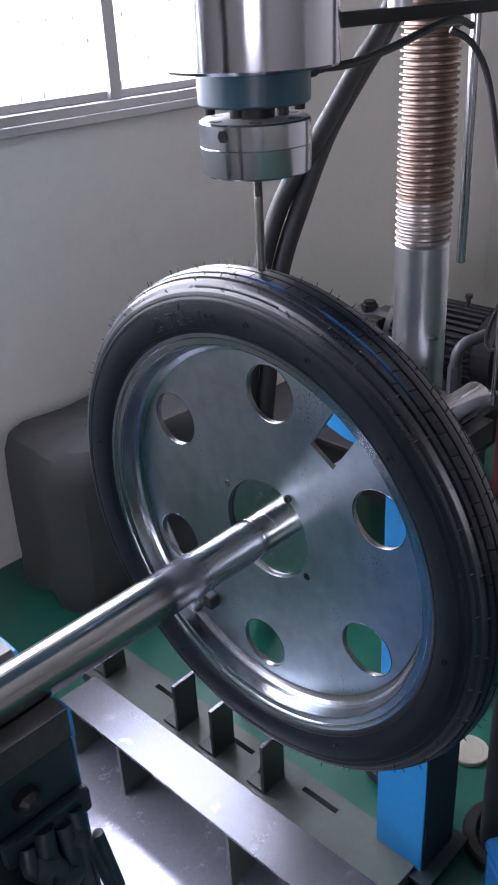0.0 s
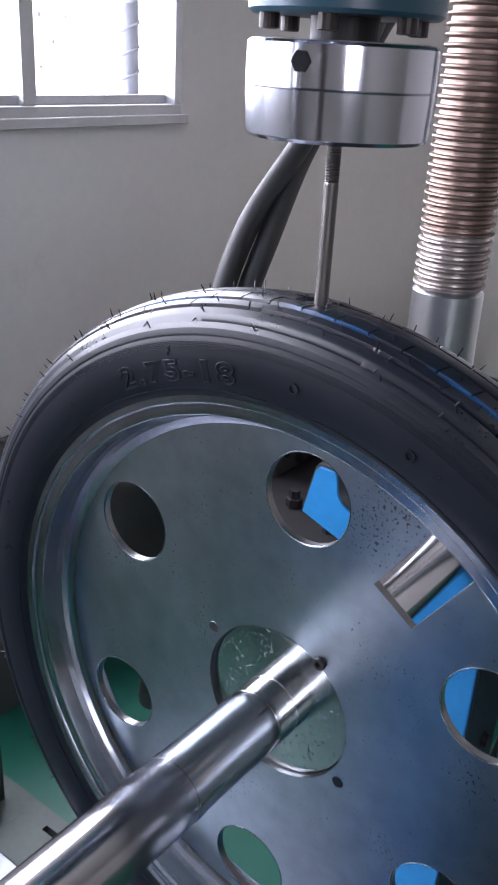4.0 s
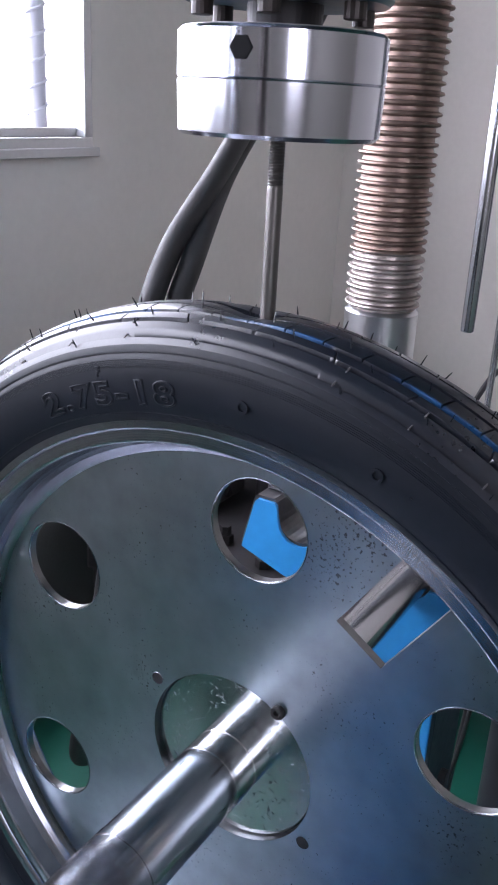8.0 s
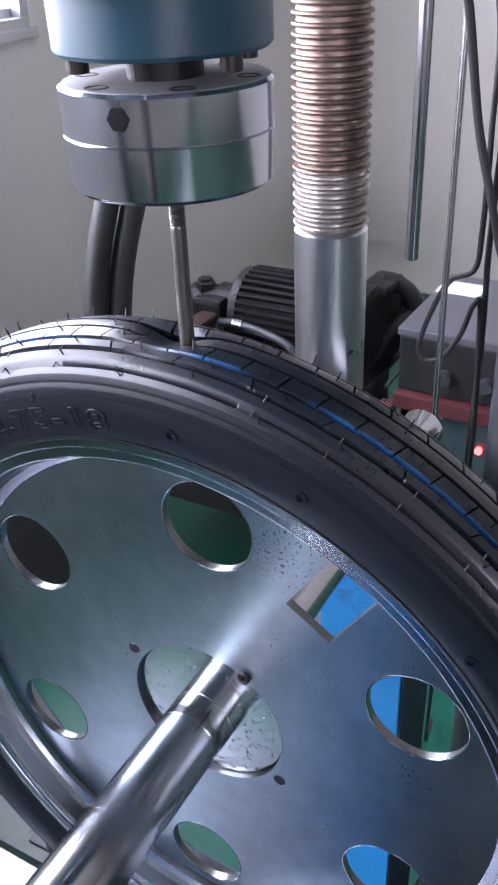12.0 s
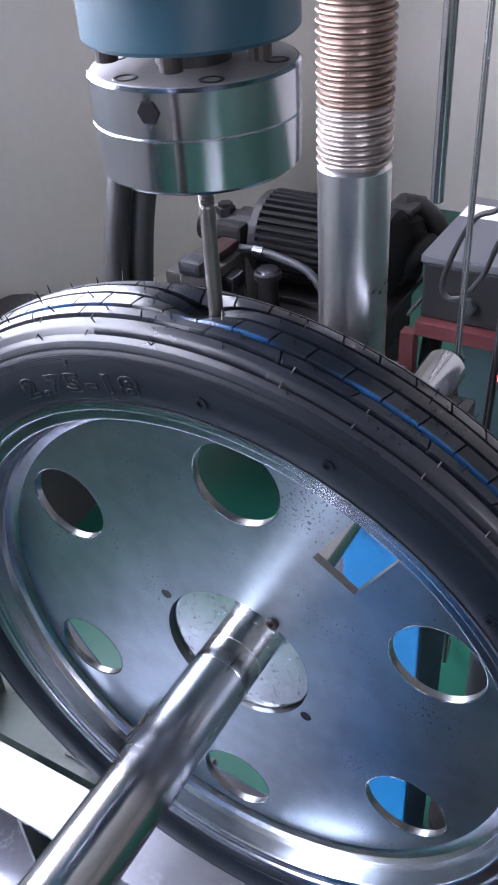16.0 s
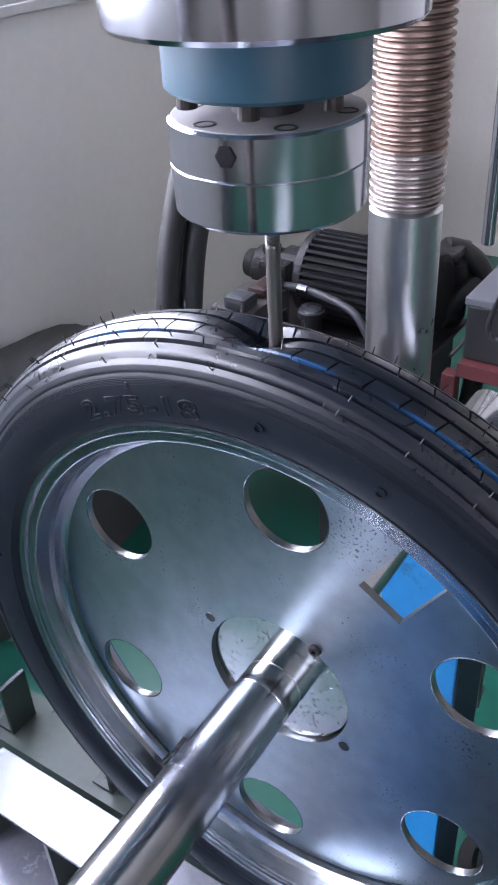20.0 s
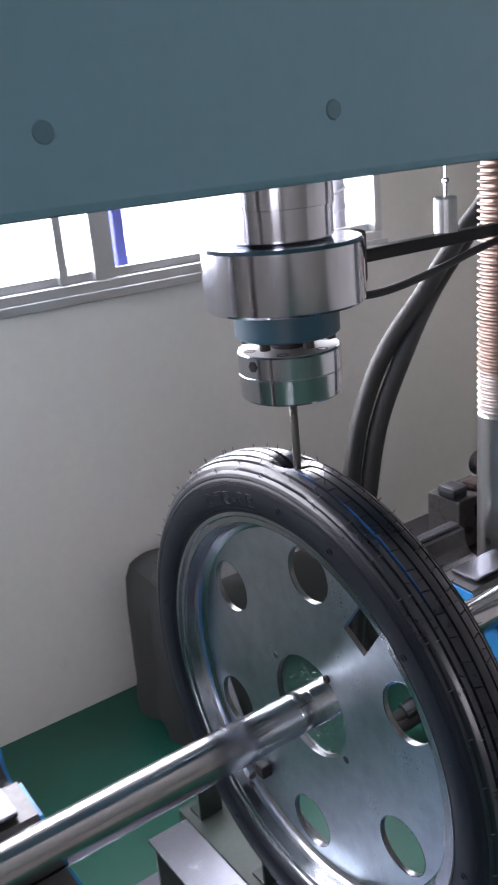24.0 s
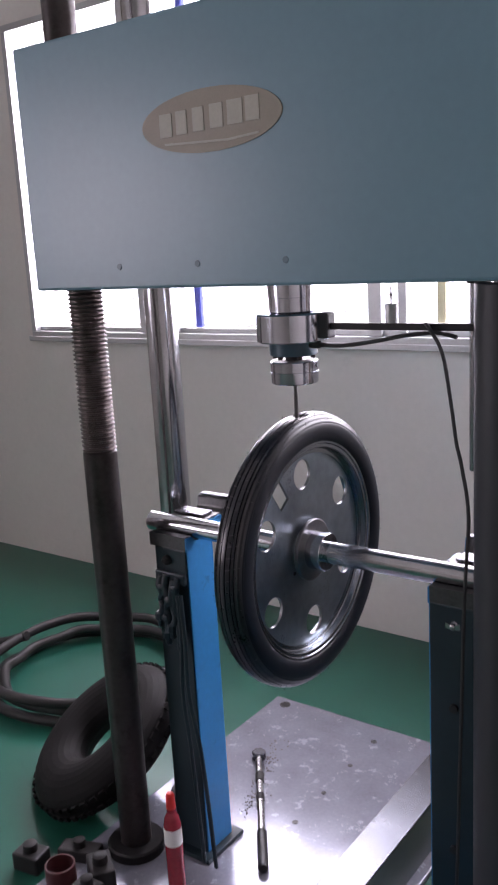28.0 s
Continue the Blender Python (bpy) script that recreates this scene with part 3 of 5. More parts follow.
def build_beam():
    beam = thing("crosshead", "broad teal painted crosshead of the test machine", "machine beam", 0, 0, BEAM_Z0)
    h = BEAM_Z1 - BEAM_Z0
    part("body", box(-BEAM_X, BEAM_X, BEAM_Y0, BEAM_Y1, 0, h, 0.006), TEAL, beam)
    oval = [(-0.043 + 0.163 * math.cos(2 * math.pi * i / 64), 0.303 + 0.056 * math.sin(2 * math.pi * i / 64)) for i in range(64)]
    part("badge", prism(oval, "y", BEAM_Y0 - 0.0025, BEAM_Y0 + 0.001), BADGE, beam, "faded orange oval badge")
    for k, w in enumerate((0.030, 0.026, 0.026, 0.030, 0.034, 0.030)):
        x = -0.160 + 0.0405 * k
        z0 = 0.283 + 0.0015 * k
        part("badge_bar", box(x, x + w, BEAM_Y0 - 0.0040, BEAM_Y0 - 0.0022, z0, z0 + 0.042), BADGE_PALE, beam)
    part("badge_line", prism([(-0.15, 0.268), (0.0, 0.262), (0.07, 0.267), (0.07, 0.271), (0.0, 0.266), (-0.15, 0.272)], "y", BEAM_Y0 - 0.0040, BEAM_Y0 - 0.0022), BADGE_PALE, beam)
    for x, z in ((-0.30, 0.046), (-0.092, 0.046), (0.112, 0.046)):
        part("screw_plug", lathe([(BEAM_Y0 - 0.0015, 0.001), (BEAM_Y0 - 0.0015, 0.006), (BEAM_Y0 + 0.002, 0.0075)], "y", 20, (x, 0, z)), PLUG, beam)
    return beam


def build_ram():
    # origin at the lower face of the chuck
    ram = thing("press_ram", "steel press ram with load cell, chuck and thin plunger", "press ram", -0.002, -0.0113, ZA + 0.3975)
    part("chuck", lathe([(0, 0.002), (0, 0.0475), (0.002, 0.0495), (0.0245, 0.0503), (0.0252, 0.0495), (0.0258, 0.0503), (0.0455, 0.0503), (0.047, 0.049), (0.047, 0.002)], "z", 72, caps=False),
         POLISHED, ram, "polished round steel chuck", smooth=True)
    part("chuck_face", lathe([(0.0471, 0.016), (0.0475, 0.0165), (0.0475, 0.0480), (0.0471, 0.0484)], "z", 64, caps=False), CHUCK_FACE, ram, "dull grey upper face of the chuck")
    part("plunger", lathe([(-0.094, 0.0005), (-0.0935, 0.0035), (-0.092, 0.0041), (-0.024, 0.0041), (-0.023, 0.0036), (0.004, 0.0036)], "z", 20), PLUNGER, ram, "thin steel plunger", smooth=True)
    th, z = [], -0.023
    while z < 0.0:
        th += [(z, 0.0036), (z + 0.0006, 0.0042), (z + 0.0012, 0.0036)]
        z += 0.0015
    part("plunger_thread", lathe(th, "z", 20, caps=False), PLUNGER, ram)
    part("cup", lathe([(0.0592, 0.002), (0.0592, 0.0485), (0.0612, 0.0505), (0.088, 0.0505), (0.0885, 0.002)], "z", 64, caps=False), BLUE_CUP, ram, "grey-blue painted adapter", smooth=True)
    part("load_cell", lathe([(0.088, 0.02), (0.088, 0.0745), (0.0905, 0.0765), (0.100, 0.0765), (0.144, 0.0765), (0.1475, 0.074), (0.1475, 0.02)], "z", 72, caps=False), POLISHED, ram, "broad round steel load cell", smooth=True)
    part("neck", lathe([(0.1475, 0.046), (0.150, 0.049), (0.178, 0.049), (0.1785, 0.0505), (0.30, 0.0505)], "z", 64), POLISHED, ram, smooth=True)
    part("spacer", lathe([(0.0465, 0.018), (0.0602, 0.018)], "z", 40), DARK_OIL, ram)
    for a in (189, 9):
        v = Vector((math.cos(radians(a)), math.sin(radians(a)), 0))
        hole = lathe([(-0.004, 0.0055), (0.0006, 0.0055), (0.0009, 0.0050)], "x", 6)
        bmesh.ops.transform(hole, matrix=Matrix.Translation(v * 0.0500 + Vector((0, 0, 0.0375))) @ Matrix.Rotation(radians(a), 4, "Z"), verts=hole.verts)
        part("key_hole", hole, MOTOR, ram, "dark hexagonal key hole")
    part("lug", box(0.066, 0.094, -0.016, 0.016, 0.094, 0.1465, 0.006), SLEEVE, ram, "steel lug on the load cell")
    part("arm", box(0.086, 0.425, -0.008, 0.008, 0.112, 0.1255, 0.002), DARK_OIL, ram, "flat dark steel arm")
    sen = part("sensor", lathe([(0.1255, 0.0125), (0.160, 0.0125), (0.162, 0.0115), (0.162, 0.003)], "z", 32, (0.225, 0.004, 0)), ALU, ram, "small grey cylindrical sensor")
    part("sensor_stem", lathe([(0.162, 0.0018), (0.176, 0.0018), (0.177, 0.004), (0.1805, 0.004), (0.1815, 0.0018), (0.196, 0.0018)], "z", 12, (0.225, 0.004, 0)), POLISHED, ram)
    part("cable", tube([(0.07, -0.01, 0.082), (0.12, -0.012, 0.081), (0.19, -0.012, 0.090), (0.26, -0.01, 0.103), (0.32, -0.004, 0.108), (0.36, 0.0, 0.100)], 0.0042, 10), CABLE, ram, "black sensor cable")
    part("gland", lathe([(0.048, 0.0075), (0.070, 0.0075), (0.074, 0.0055), (0.084, 0.005)], "x", 16, (0.0, -0.01, 0.0815)), BLACK, ram)
    for k in range(6):
        a = radians(20 + 60 * k)
        part("bolt", lathe([(0.0516, 0.004), (0.0520, 0.0052), (0.0598, 0.0052)], "z", 16, (0.0405 * math.cos(a), 0.0405 * math.sin(a), 0)), BOLT, ram, "brown oxidised bolt head")
        a += radians(24)
        part("socket", lathe([(0.0473, 0.0060), (0.0478, 0.0056), (0.0478, 0.0042), (0.0466, 0.0036)], "z", 16, (0.0400 * math.cos(a), 0.0400 * math.sin(a), 0)), BLACK, ram)
    return ram


build_columns()
build_beam()
RAM = build_ram()


# ---- wheel ----
WHEEL = thing("test_wheel", "motorcycle tyre on a steel test wheel over the axle", "wheel", 0, 0, ZA)
HOLE_R, HOLE_A0, HOLE_RAD = 0.1724, radians(4.1), 0.0325
SCREW_ANGLES = (-57, -237)


def disc_point(r, a):
    """A place in the disc from radius and angle: from the top towards the front."""
    return (-r * math.sin(a), r * math.cos(a))


def build_disc():
    bm = bmesh.new()
    loops = [[disc_point(0.2145, 2 * math.pi * i / 96) for i in range(96)]]
    for k in range(6):
        cy, cz = disc_point(HOLE_R, HOLE_A0 + k * math.pi / 3)
        loops.append([(cy + HOLE_RAD * math.cos(2 * math.pi * i / 56), cz + HOLE_RAD * math.sin(2 * math.pi * i / 56)) for i in range(56)])
    a = radians(34)
    ty, tz = disc_point(1, a + math.pi / 2)
    ry, rz = disc_point(1, a)
    sq = [(ry * r + ty * s, rz * r + tz * s) for r, s in ((0.147, -0.018), (0.147, 0.018), (0.2115, 0.018), (0.2115, -0.018))]
    loops.append(sq)
    loops.append([(0.0615 * math.cos(2 * math.pi * i / 48), 0.0615 * math.sin(2 * math.pi * i / 48)) for i in range(48)])
    for a in SCREW_ANGLES:
        cy, cz = disc_point(0.0705, radians(a))
        loops.append([(cy + 0.0042 * math.cos(2 * math.pi * i / 20), cz + 0.0042 * math.sin(2 * math.pi * i / 20)) for i in range(20)])
    edges = []
    for lp in loops:
        vs = [bm.verts.new((0.0, y, z)) for y, z in lp]
        edges += [bm.edges.new((vs[i], vs[(i + 1) % len(vs)])) for i in range(len(vs))]
    bmesh.ops.triangle_fill(bm, use_beauty=True, use_dissolve=False, edges=edges)
    ext = bmesh.ops.extrude_face_region(bm, geom=list(bm.faces))
    for v in [g for g in ext["geom"] if isinstance(g, bmesh.types.BMVert)]:
        v.co.x += 0.0062
    ob = part("disc", bm, STEEL_DISC, WHEEL, "grey machined steel disc with six round holes", smooth=True)
    for k in range(6):
        cy, cz = disc_point(HOLE_R, HOLE_A0 + k * math.pi / 3)
        part("hole_chamfer", lathe([(0.0006, HOLE_RAD - 0.0002), (-0.0001, HOLE_RAD - 0.0001), (-0.0003, HOLE_RAD + 0.0004), (-0.0002, HOLE_RAD + 0.0008), (0.0003, HOLE_RAD + 0.0010)], "x", 56, (0, cy, cz), caps=False), STEEL_RIM, ob, "bright chamfered edge", smooth=True)
    ob.data.materials.append(STEEL_CUT)
    for p in ob.data.polygons:
        p.material_index = 1 if abs(p.normal.x) < 0.5 else 0
    return ob


def build_rim():
    # rounded lip, a broad flat ring, a lower ring, then a smooth cove down to the disc
    side = [(-0.0278, 0.2436), (-0.0290, 0.2431), (-0.0296, 0.2422), (-0.0296, 0.2410), (-0.0291, 0.2354), (-0.0286, 0.2347), (-0.0270, 0.2343), (-0.0264, 0.2337),
            (-0.0259, 0.2268), (-0.0254, 0.2258), (-0.0240, 0.2252), (-0.0185, 0.2246), (-0.0120, 0.2238), (-0.0070, 0.2222), (-0.0035, 0.2192), (-0.0012, 0.2155), (0.0, 0.2130)]
    inner = side + [(-x if -x > 0.011 else 0.011, r) for x, r in side[::-1]]
    outer = [(0.0262, 0.2432), (0.0245, 0.2370), (0.020, 0.2345), (0.0, 0.2300), (-0.020, 0.2345), (-0.0245, 0.2370), (-0.0262, 0.2432)]
    part("rim", lathe(inner + outer, "x", 160, closed=True), STEEL_RIM, WHEEL, "turned bright steel rim", smooth=True)


def build_hub():
    part("hub_plate", lathe([(0.0050, 0.018), (0.0050, 0.0600), (0.0058, 0.0612), (0.0112, 0.0612), (0.0112, 0.018)], "x", 64, caps=False), STEEL_HUB, WHEEL, "oiled round hub plate", smooth=True)
    part("hub_flange", lathe([(0.0115, 0.03), (0.0115, 0.066), (0.014, 0.0685), (0.020, 0.0685), (0.0215, 0.066), (0.0215, 0.03)], "x", 64, caps=False), FLANGE, WHEEL, "dull grey steel hub flange", smooth=True)
    for a in SCREW_ANGLES:
        y, z = disc_point(0.0705, radians(a))
        hole = part("screw_hole", lathe([(0.0002, 0.00415), (0.0080, 0.0040), (0.0082, 0.0005)], "x", 20, (0, y, z)), BLACK, WHEEL, "dark threaded hole")
        part("chamfer", lathe([(-0.0003, 0.0046), (-0.0005, 0.0043), (0.0004, 0.0040)], "x", 20, (0, y, z), caps=False), STEEL_RIM, hole)
    # swarf stuck in the oil on the hub plate
    rnd = random.Random(11)
    bm = bmesh.new()
    for k in range(230):
        a, r = rnd.uniform(0, 2 * math.pi), math.sqrt(rnd.uniform(0.028 ** 2, 0.058 ** 2))
        y, z, b = r * math.cos(a), r * math.sin(a), rnd.uniform(0, math.pi)
        long, bend = rnd.uniform(0.0005, 0.0016), rnd.uniform(-0.0006, 0.0006)
        pts = [(0.0047, y + math.cos(b) * long * f - math.sin(b) * bend * (1 - f * f), z + math.sin(b) * long * f + math.cos(b) * bend * (1 - f * f)) for f in (-1, 0, 1)]
        tube(pts, rnd.uniform(0.00012, 0.00022), 5, bm=bm, curved=False)
    part("swarf", bm, STEEL_RIM, WHEEL, "fine bright steel swarf in oil", kind="stuff")


build_disc()
build_rim()
build_hub()

AXLE = thing("axle", "polished steel axle shaft across two supports", "axle", 0, 0, ZA)
part("shaft", lathe([(-0.455, 0.022), (-0.453, 0.0242), (-0.1135, 0.0242), (-0.1132, 0.0235), (-0.1112, 0.0235), (-0.1109, 0.0242), (-0.1045, 0.0242), (-0.1042, 0.0237), (-0.0265, 0.0237), (-0.0262, 0.02345), (-0.0256, 0.02345), (-0.0253, 0.0237), (-0.006, 0.0237), (-0.0055, 0.0231), (-0.0045, 0.0231), (-0.004, 0.0237), (0.06, 0.0237), (0.062, 0.0242), (0.453, 0.0242), (0.455, 0.022)], "x", 56), CHROME, AXLE, smooth=True)
part("collar", lathe([(0.0215, 0.0238), (0.0215, 0.040), (0.023, 0.0415), (0.056, 0.0415), (0.0575, 0.040), (0.0575, 0.0238)], "x", 56, caps=False), POLISHED, AXLE, "bright round clamping collar", smooth=True)

# tyre: relief of the tread as a function of angle and place across
TYRE_PROFILE = [(-0.0275, 0.2380), (-0.0300, 0.2405), (-0.0325, 0.2440), (-0.0350, 0.2510), (-0.0363, 0.2590), (-0.0365, 0.2660), (-0.0360, 0.2720), (-0.0350, 0.2768), (-0.0336, 0.2796),
                (-0.0339, 0.2806), (-0.0318, 0.2856), (-0.0280, 0.2912), (-0.0230, 0.2962), (-0.0170, 0.2998), (-0.0100, 0.3020), (0.0, 0.3030)]
GROOVES = (-0.0294, -0.0228, -0.0165, -0.0055, 0.0055, 0.0165, 0.0228, 0.0294)
N_ANG = 1512        # cells round the tyre: 18 to a cut of the inner blocks, 36 to one of the outer blocks
INNER_CUT, OUTER_CUT = 18, 36


def profile_points():
    full = TYRE_PROFILE + [(-x, r) for x, r in TYRE_PROFILE[-2::-1]]
    pts = smooth_path([(x, r, 0) for x, r in full], 4)
    return [(p.x, p.y) for p in pts]


def across_places():
    """Places across the section; tight pairs at each groove's edges."""
    pts = profile_points()
    keep = []
    for px, pr in pts:
        if pr < 0.2835 or min(abs(px - g) for g in GROOVES) > 0.0016:
            keep.append((px, pr))
    crown = sorted((px, pr) for px, pr in pts if pr > 0.283)
    cx, cr = [c[0] for c in crown], [c[1] for c in crown]
    for g in GROOVES:
        for d in (-0.0012, -0.0008, 0.0008, 0.0012):
            keep.append((g + d, float(np.interp(g + d, cx, cr))))
    low_l = [k for k in keep if k[1] <= 0.283 and k[0] < 0]
    low_r = [k for k in keep if k[1] <= 0.283 and k[0] > 0]
    top = sorted(k for k in keep if k[1] > 0.283)
    return low_l + top + low_r


ACROSS = across_places()


def rib_of(x):
    """Which row of the tread a place belongs to: its middle, the cells between cuts and the first cut."""
    ax = abs(x)
    if 0.0055 <= ax <= 0.0165:
        return 0.011, INNER_CUT, 7 if x < 0 else 13
    if 0.0165 < ax <= 0.0228:
        return 0.01965, OUTER_CUT, 14 if x < 0 else 30
    return 0.0, 0, 0


def relief(i, x, r):
    if r > 0.283:
        if min(abs(x - g) for g in GROOVES) < 0.0009:
            return 0.0032
        mid, every, first = rib_of(x)
        if every and (i - first) % every == 0:
            return 0.0028
    return 0.0


DENT_HALF = 48      # cells of the ring on either side of the plunger
SIGMA_S, SIGMA_X, DENT_END = 0.0165, 0.0120, 0.0240


def dent_shape(s, x):
    """A steep pit round the plunger with a gentle outer slope."""
    return math.exp(-((math.hypot(s, 0.004) - 0.004) / SIGMA_S) ** 1.15) * math.exp(-(x / SIGMA_X) ** 2)


def cell_at(i, x, r):
    """Where a cell lies round the tyre: cuts are narrow, slanted, and lean to and fro in the outer rows."""
    if r < 0.283:
        return i
    mid, every, first = rib_of(x)
    if not every:
        return i
    k = (i - first) % every
    at = i
    if abs(k - 1) < 1e-6:
        at -= 0.5
    elif abs(k - (every - 1)) < 1e-6:
        at += 0.5
    off = abs(x) - mid
    if every == INNER_CUT:
        return at - 230 * off
    pair = ((i - first) % (2 * every)) / every
    f = pair if pair < 1 else 2 - pair
    return at + off * (400 * f - 640 * (1 - f))


def ring_place(i, x, r):
    a = 2 * math.pi * cell_at(i, x, r) / N_ANG
    return (x, -r * math.sin(a), r * math.cos(a))


def build_tyre():
    n = len(ACROSS)
    verts = []
    for i in range(N_ANG):
        off = i if i < N_ANG / 2 else i - N_ANG
        inside = abs(off) < DENT_HALF
        for x, r in ACROSS:
            d = relief(i, x, r)
            if inside and abs(x) < 0.0300 and r > 0.28:
                d = 0.0045 + 1.08 * DENT_END * dent_shape(off * 2 * math.pi / N_ANG * 0.303, x)
            verts.append(ring_place(i, x, r - d) if r - d > 0.283 else (x, -(r - d) * math.sin(2 * math.pi * cell_at(i, x, r) / N_ANG), (r - d) * math.cos(2 * math.pi * cell_at(i, x, r) / N_ANG)))
    faces = []
    for i in range(N_ANG):
        j = (i + 1) % N_ANG
        for k in range(n - 1):
            faces.append((i * n + k, i * n + k + 1, j * n + k + 1, j * n + k))
    me = bpy.data.meshes.new("tyre")
    me.from_pydata(verts, [], faces)
    for p in me.polygons:
        p.use_smooth = True
    me.set_sharp_from_angle(angle=radians(40))
    me.materials.append(RUBBER)
    me.materials.append(TREAD_RUBBER)
    for q in me.polygons:
        q.material_index = 1 if ACROSS[q.index % (n - 1)][1] > 0.283 else 0
    ob = new("tyre", me)
    ob.parent = WHEEL
    tagged(ob, "black motorcycle tyre with a fresh ribbed tread")
    return ob


TYRE = build_tyre()
TREAD = []
# rubber nibs left by the mould: place across, cells apart, first cell
NIBS = ((-0.011, 36, 16), (0.011, 36, 4), (-0.0197, 36, 30), (0.0197, 36, 14), (-0.0262, 72, 24), (0.0262, 72, 60), (0.001, 72, 40))


def nib_mesh(foot, out, long):
    """A thin bristle: its corners and faces."""
    side = out.orthogonal().normalized() * 0.00055
    other = out.cross(side).normalized() * 0.00055
    verts = [tuple(foot - out * 0.001 + v) for v in (side, other, -side, -other)] + [tuple(foot + out * long + v * 0.5) for v in (side, other, -side, -other)]
    return verts, [(k, (k + 1) % 4, 4 + (k + 1) % 4, 4 + k) for k in range(4)] + [(4, 5, 6, 7)]


def nib_way(i, x):
    a = 2 * math.pi * i / N_ANG
    return Vector((x * 16 + 0.25 * math.sin(i * 1.7), -math.sin(a) + 0.25 * math.sin(i * 2.3 + 1), math.cos(a) + 0.2 * math.cos(i * 3.1))).normalized()


def build_tread_pieces():
    """Pieces of the tread round the plunger, each free to sink and tilt as the plunger presses."""
    bounds = list(GROOVES)
    first = min(k for k, c in enumerate(ACROSS) if c[1] > 0.2835) - 1
    last = max(k for k, c in enumerate(ACROSS) if c[1] > 0.2835) + 1
    top = ACROSS[first:last + 1]
    starts = [(a, 4) for a in range(-DENT_HALF, -24, 4)] + [(a, 2) for a in range(-24, 24, 2)] + [(a, 4) for a in range(24, DENT_HALF, 4)]
    for a0, step in starts:
        for lo, hi in zip(bounds, bounds[1:]):
            row = [(x, r) for x, r in top if lo - 1e-6 <= x <= hi + 1e-6]
            m = len(row)
            verts, faces = [], []
            cells = range(a0, a0 + step + 1)
            for i in cells:
                for x, r in row:
                    d = relief(i, x, r)
                    a = 2 * math.pi * cell_at(i, x, r) / N_ANG
                    verts.append((x, -(r - d) * math.sin(a), (r - d) * math.cos(a)))
            base = len(verts)
            for i in cells:
                for x, r in row:
                    a = 2 * math.pi * cell_at(i, x, r) / N_ANG
                    verts.append((x, -(r - 0.013) * math.sin(a), (r - 0.013) * math.cos(a)))
            ns = step + 1
            for i in range(ns - 1):
                for k in range(m - 1):
                    q = (i * m + k, i * m + k + 1, (i + 1) * m + k + 1, (i + 1) * m + k)
                    faces.append(q)
                    faces.append(tuple(base + v for v in q[::-1]))
            for i in range(ns - 1):
                for k in (0, m - 1):
                    q = (i * m + k, (i + 1) * m + k, base + (i + 1) * m + k, base + i * m + k)
                    faces.append(q if k == 0 else q[::-1])
            for k in range(m - 1):
                for i in (0, ns - 1):
                    q = (i * m + k, base + i * m + k, base + i * m + k + 1, i * m + k + 1)
                    faces.append(q if i == 0 else q[::-1])
            for x, every, start in NIBS:
                if lo < x < hi:
                    for i in range(a0, a0 + step):
                        if (i - start) % every == 0:
                            r = float(np.interp(x, [c[0] for c in row], [c[1] for c in row]))
                            nv, nf = nib_mesh(Vector(ring_place(i + 0.5, x, r)), nib_way(i, x), 0.0052)
                            k0 = len(verts)
                            verts += nv
                            faces += [tuple(k0 + v for v in f) for f in nf]
            me = bpy.data.meshes.new("tread_block")
            me.from_pydata(verts, [], faces)
            me.update()
            for p in me.polygons:
                p.use_smooth = True
            me.set_sharp_from_angle(angle=radians(40))
            me.materials.append(TREAD_RUBBER)
            ob = new("tread_block", me)
            ob.parent = TYRE
            xm = sum(x for x, _ in row) / m
            rm = sum(r for _, r in row) / m
            am = cell_at(a0 + step / 2, xm, rm) * 2 * math.pi / N_ANG
            TREAD.append((ob, am * 0.303, xm, Vector((xm, -rm * math.sin(am), rm * math.cos(am)))))


build_tread_pieces()


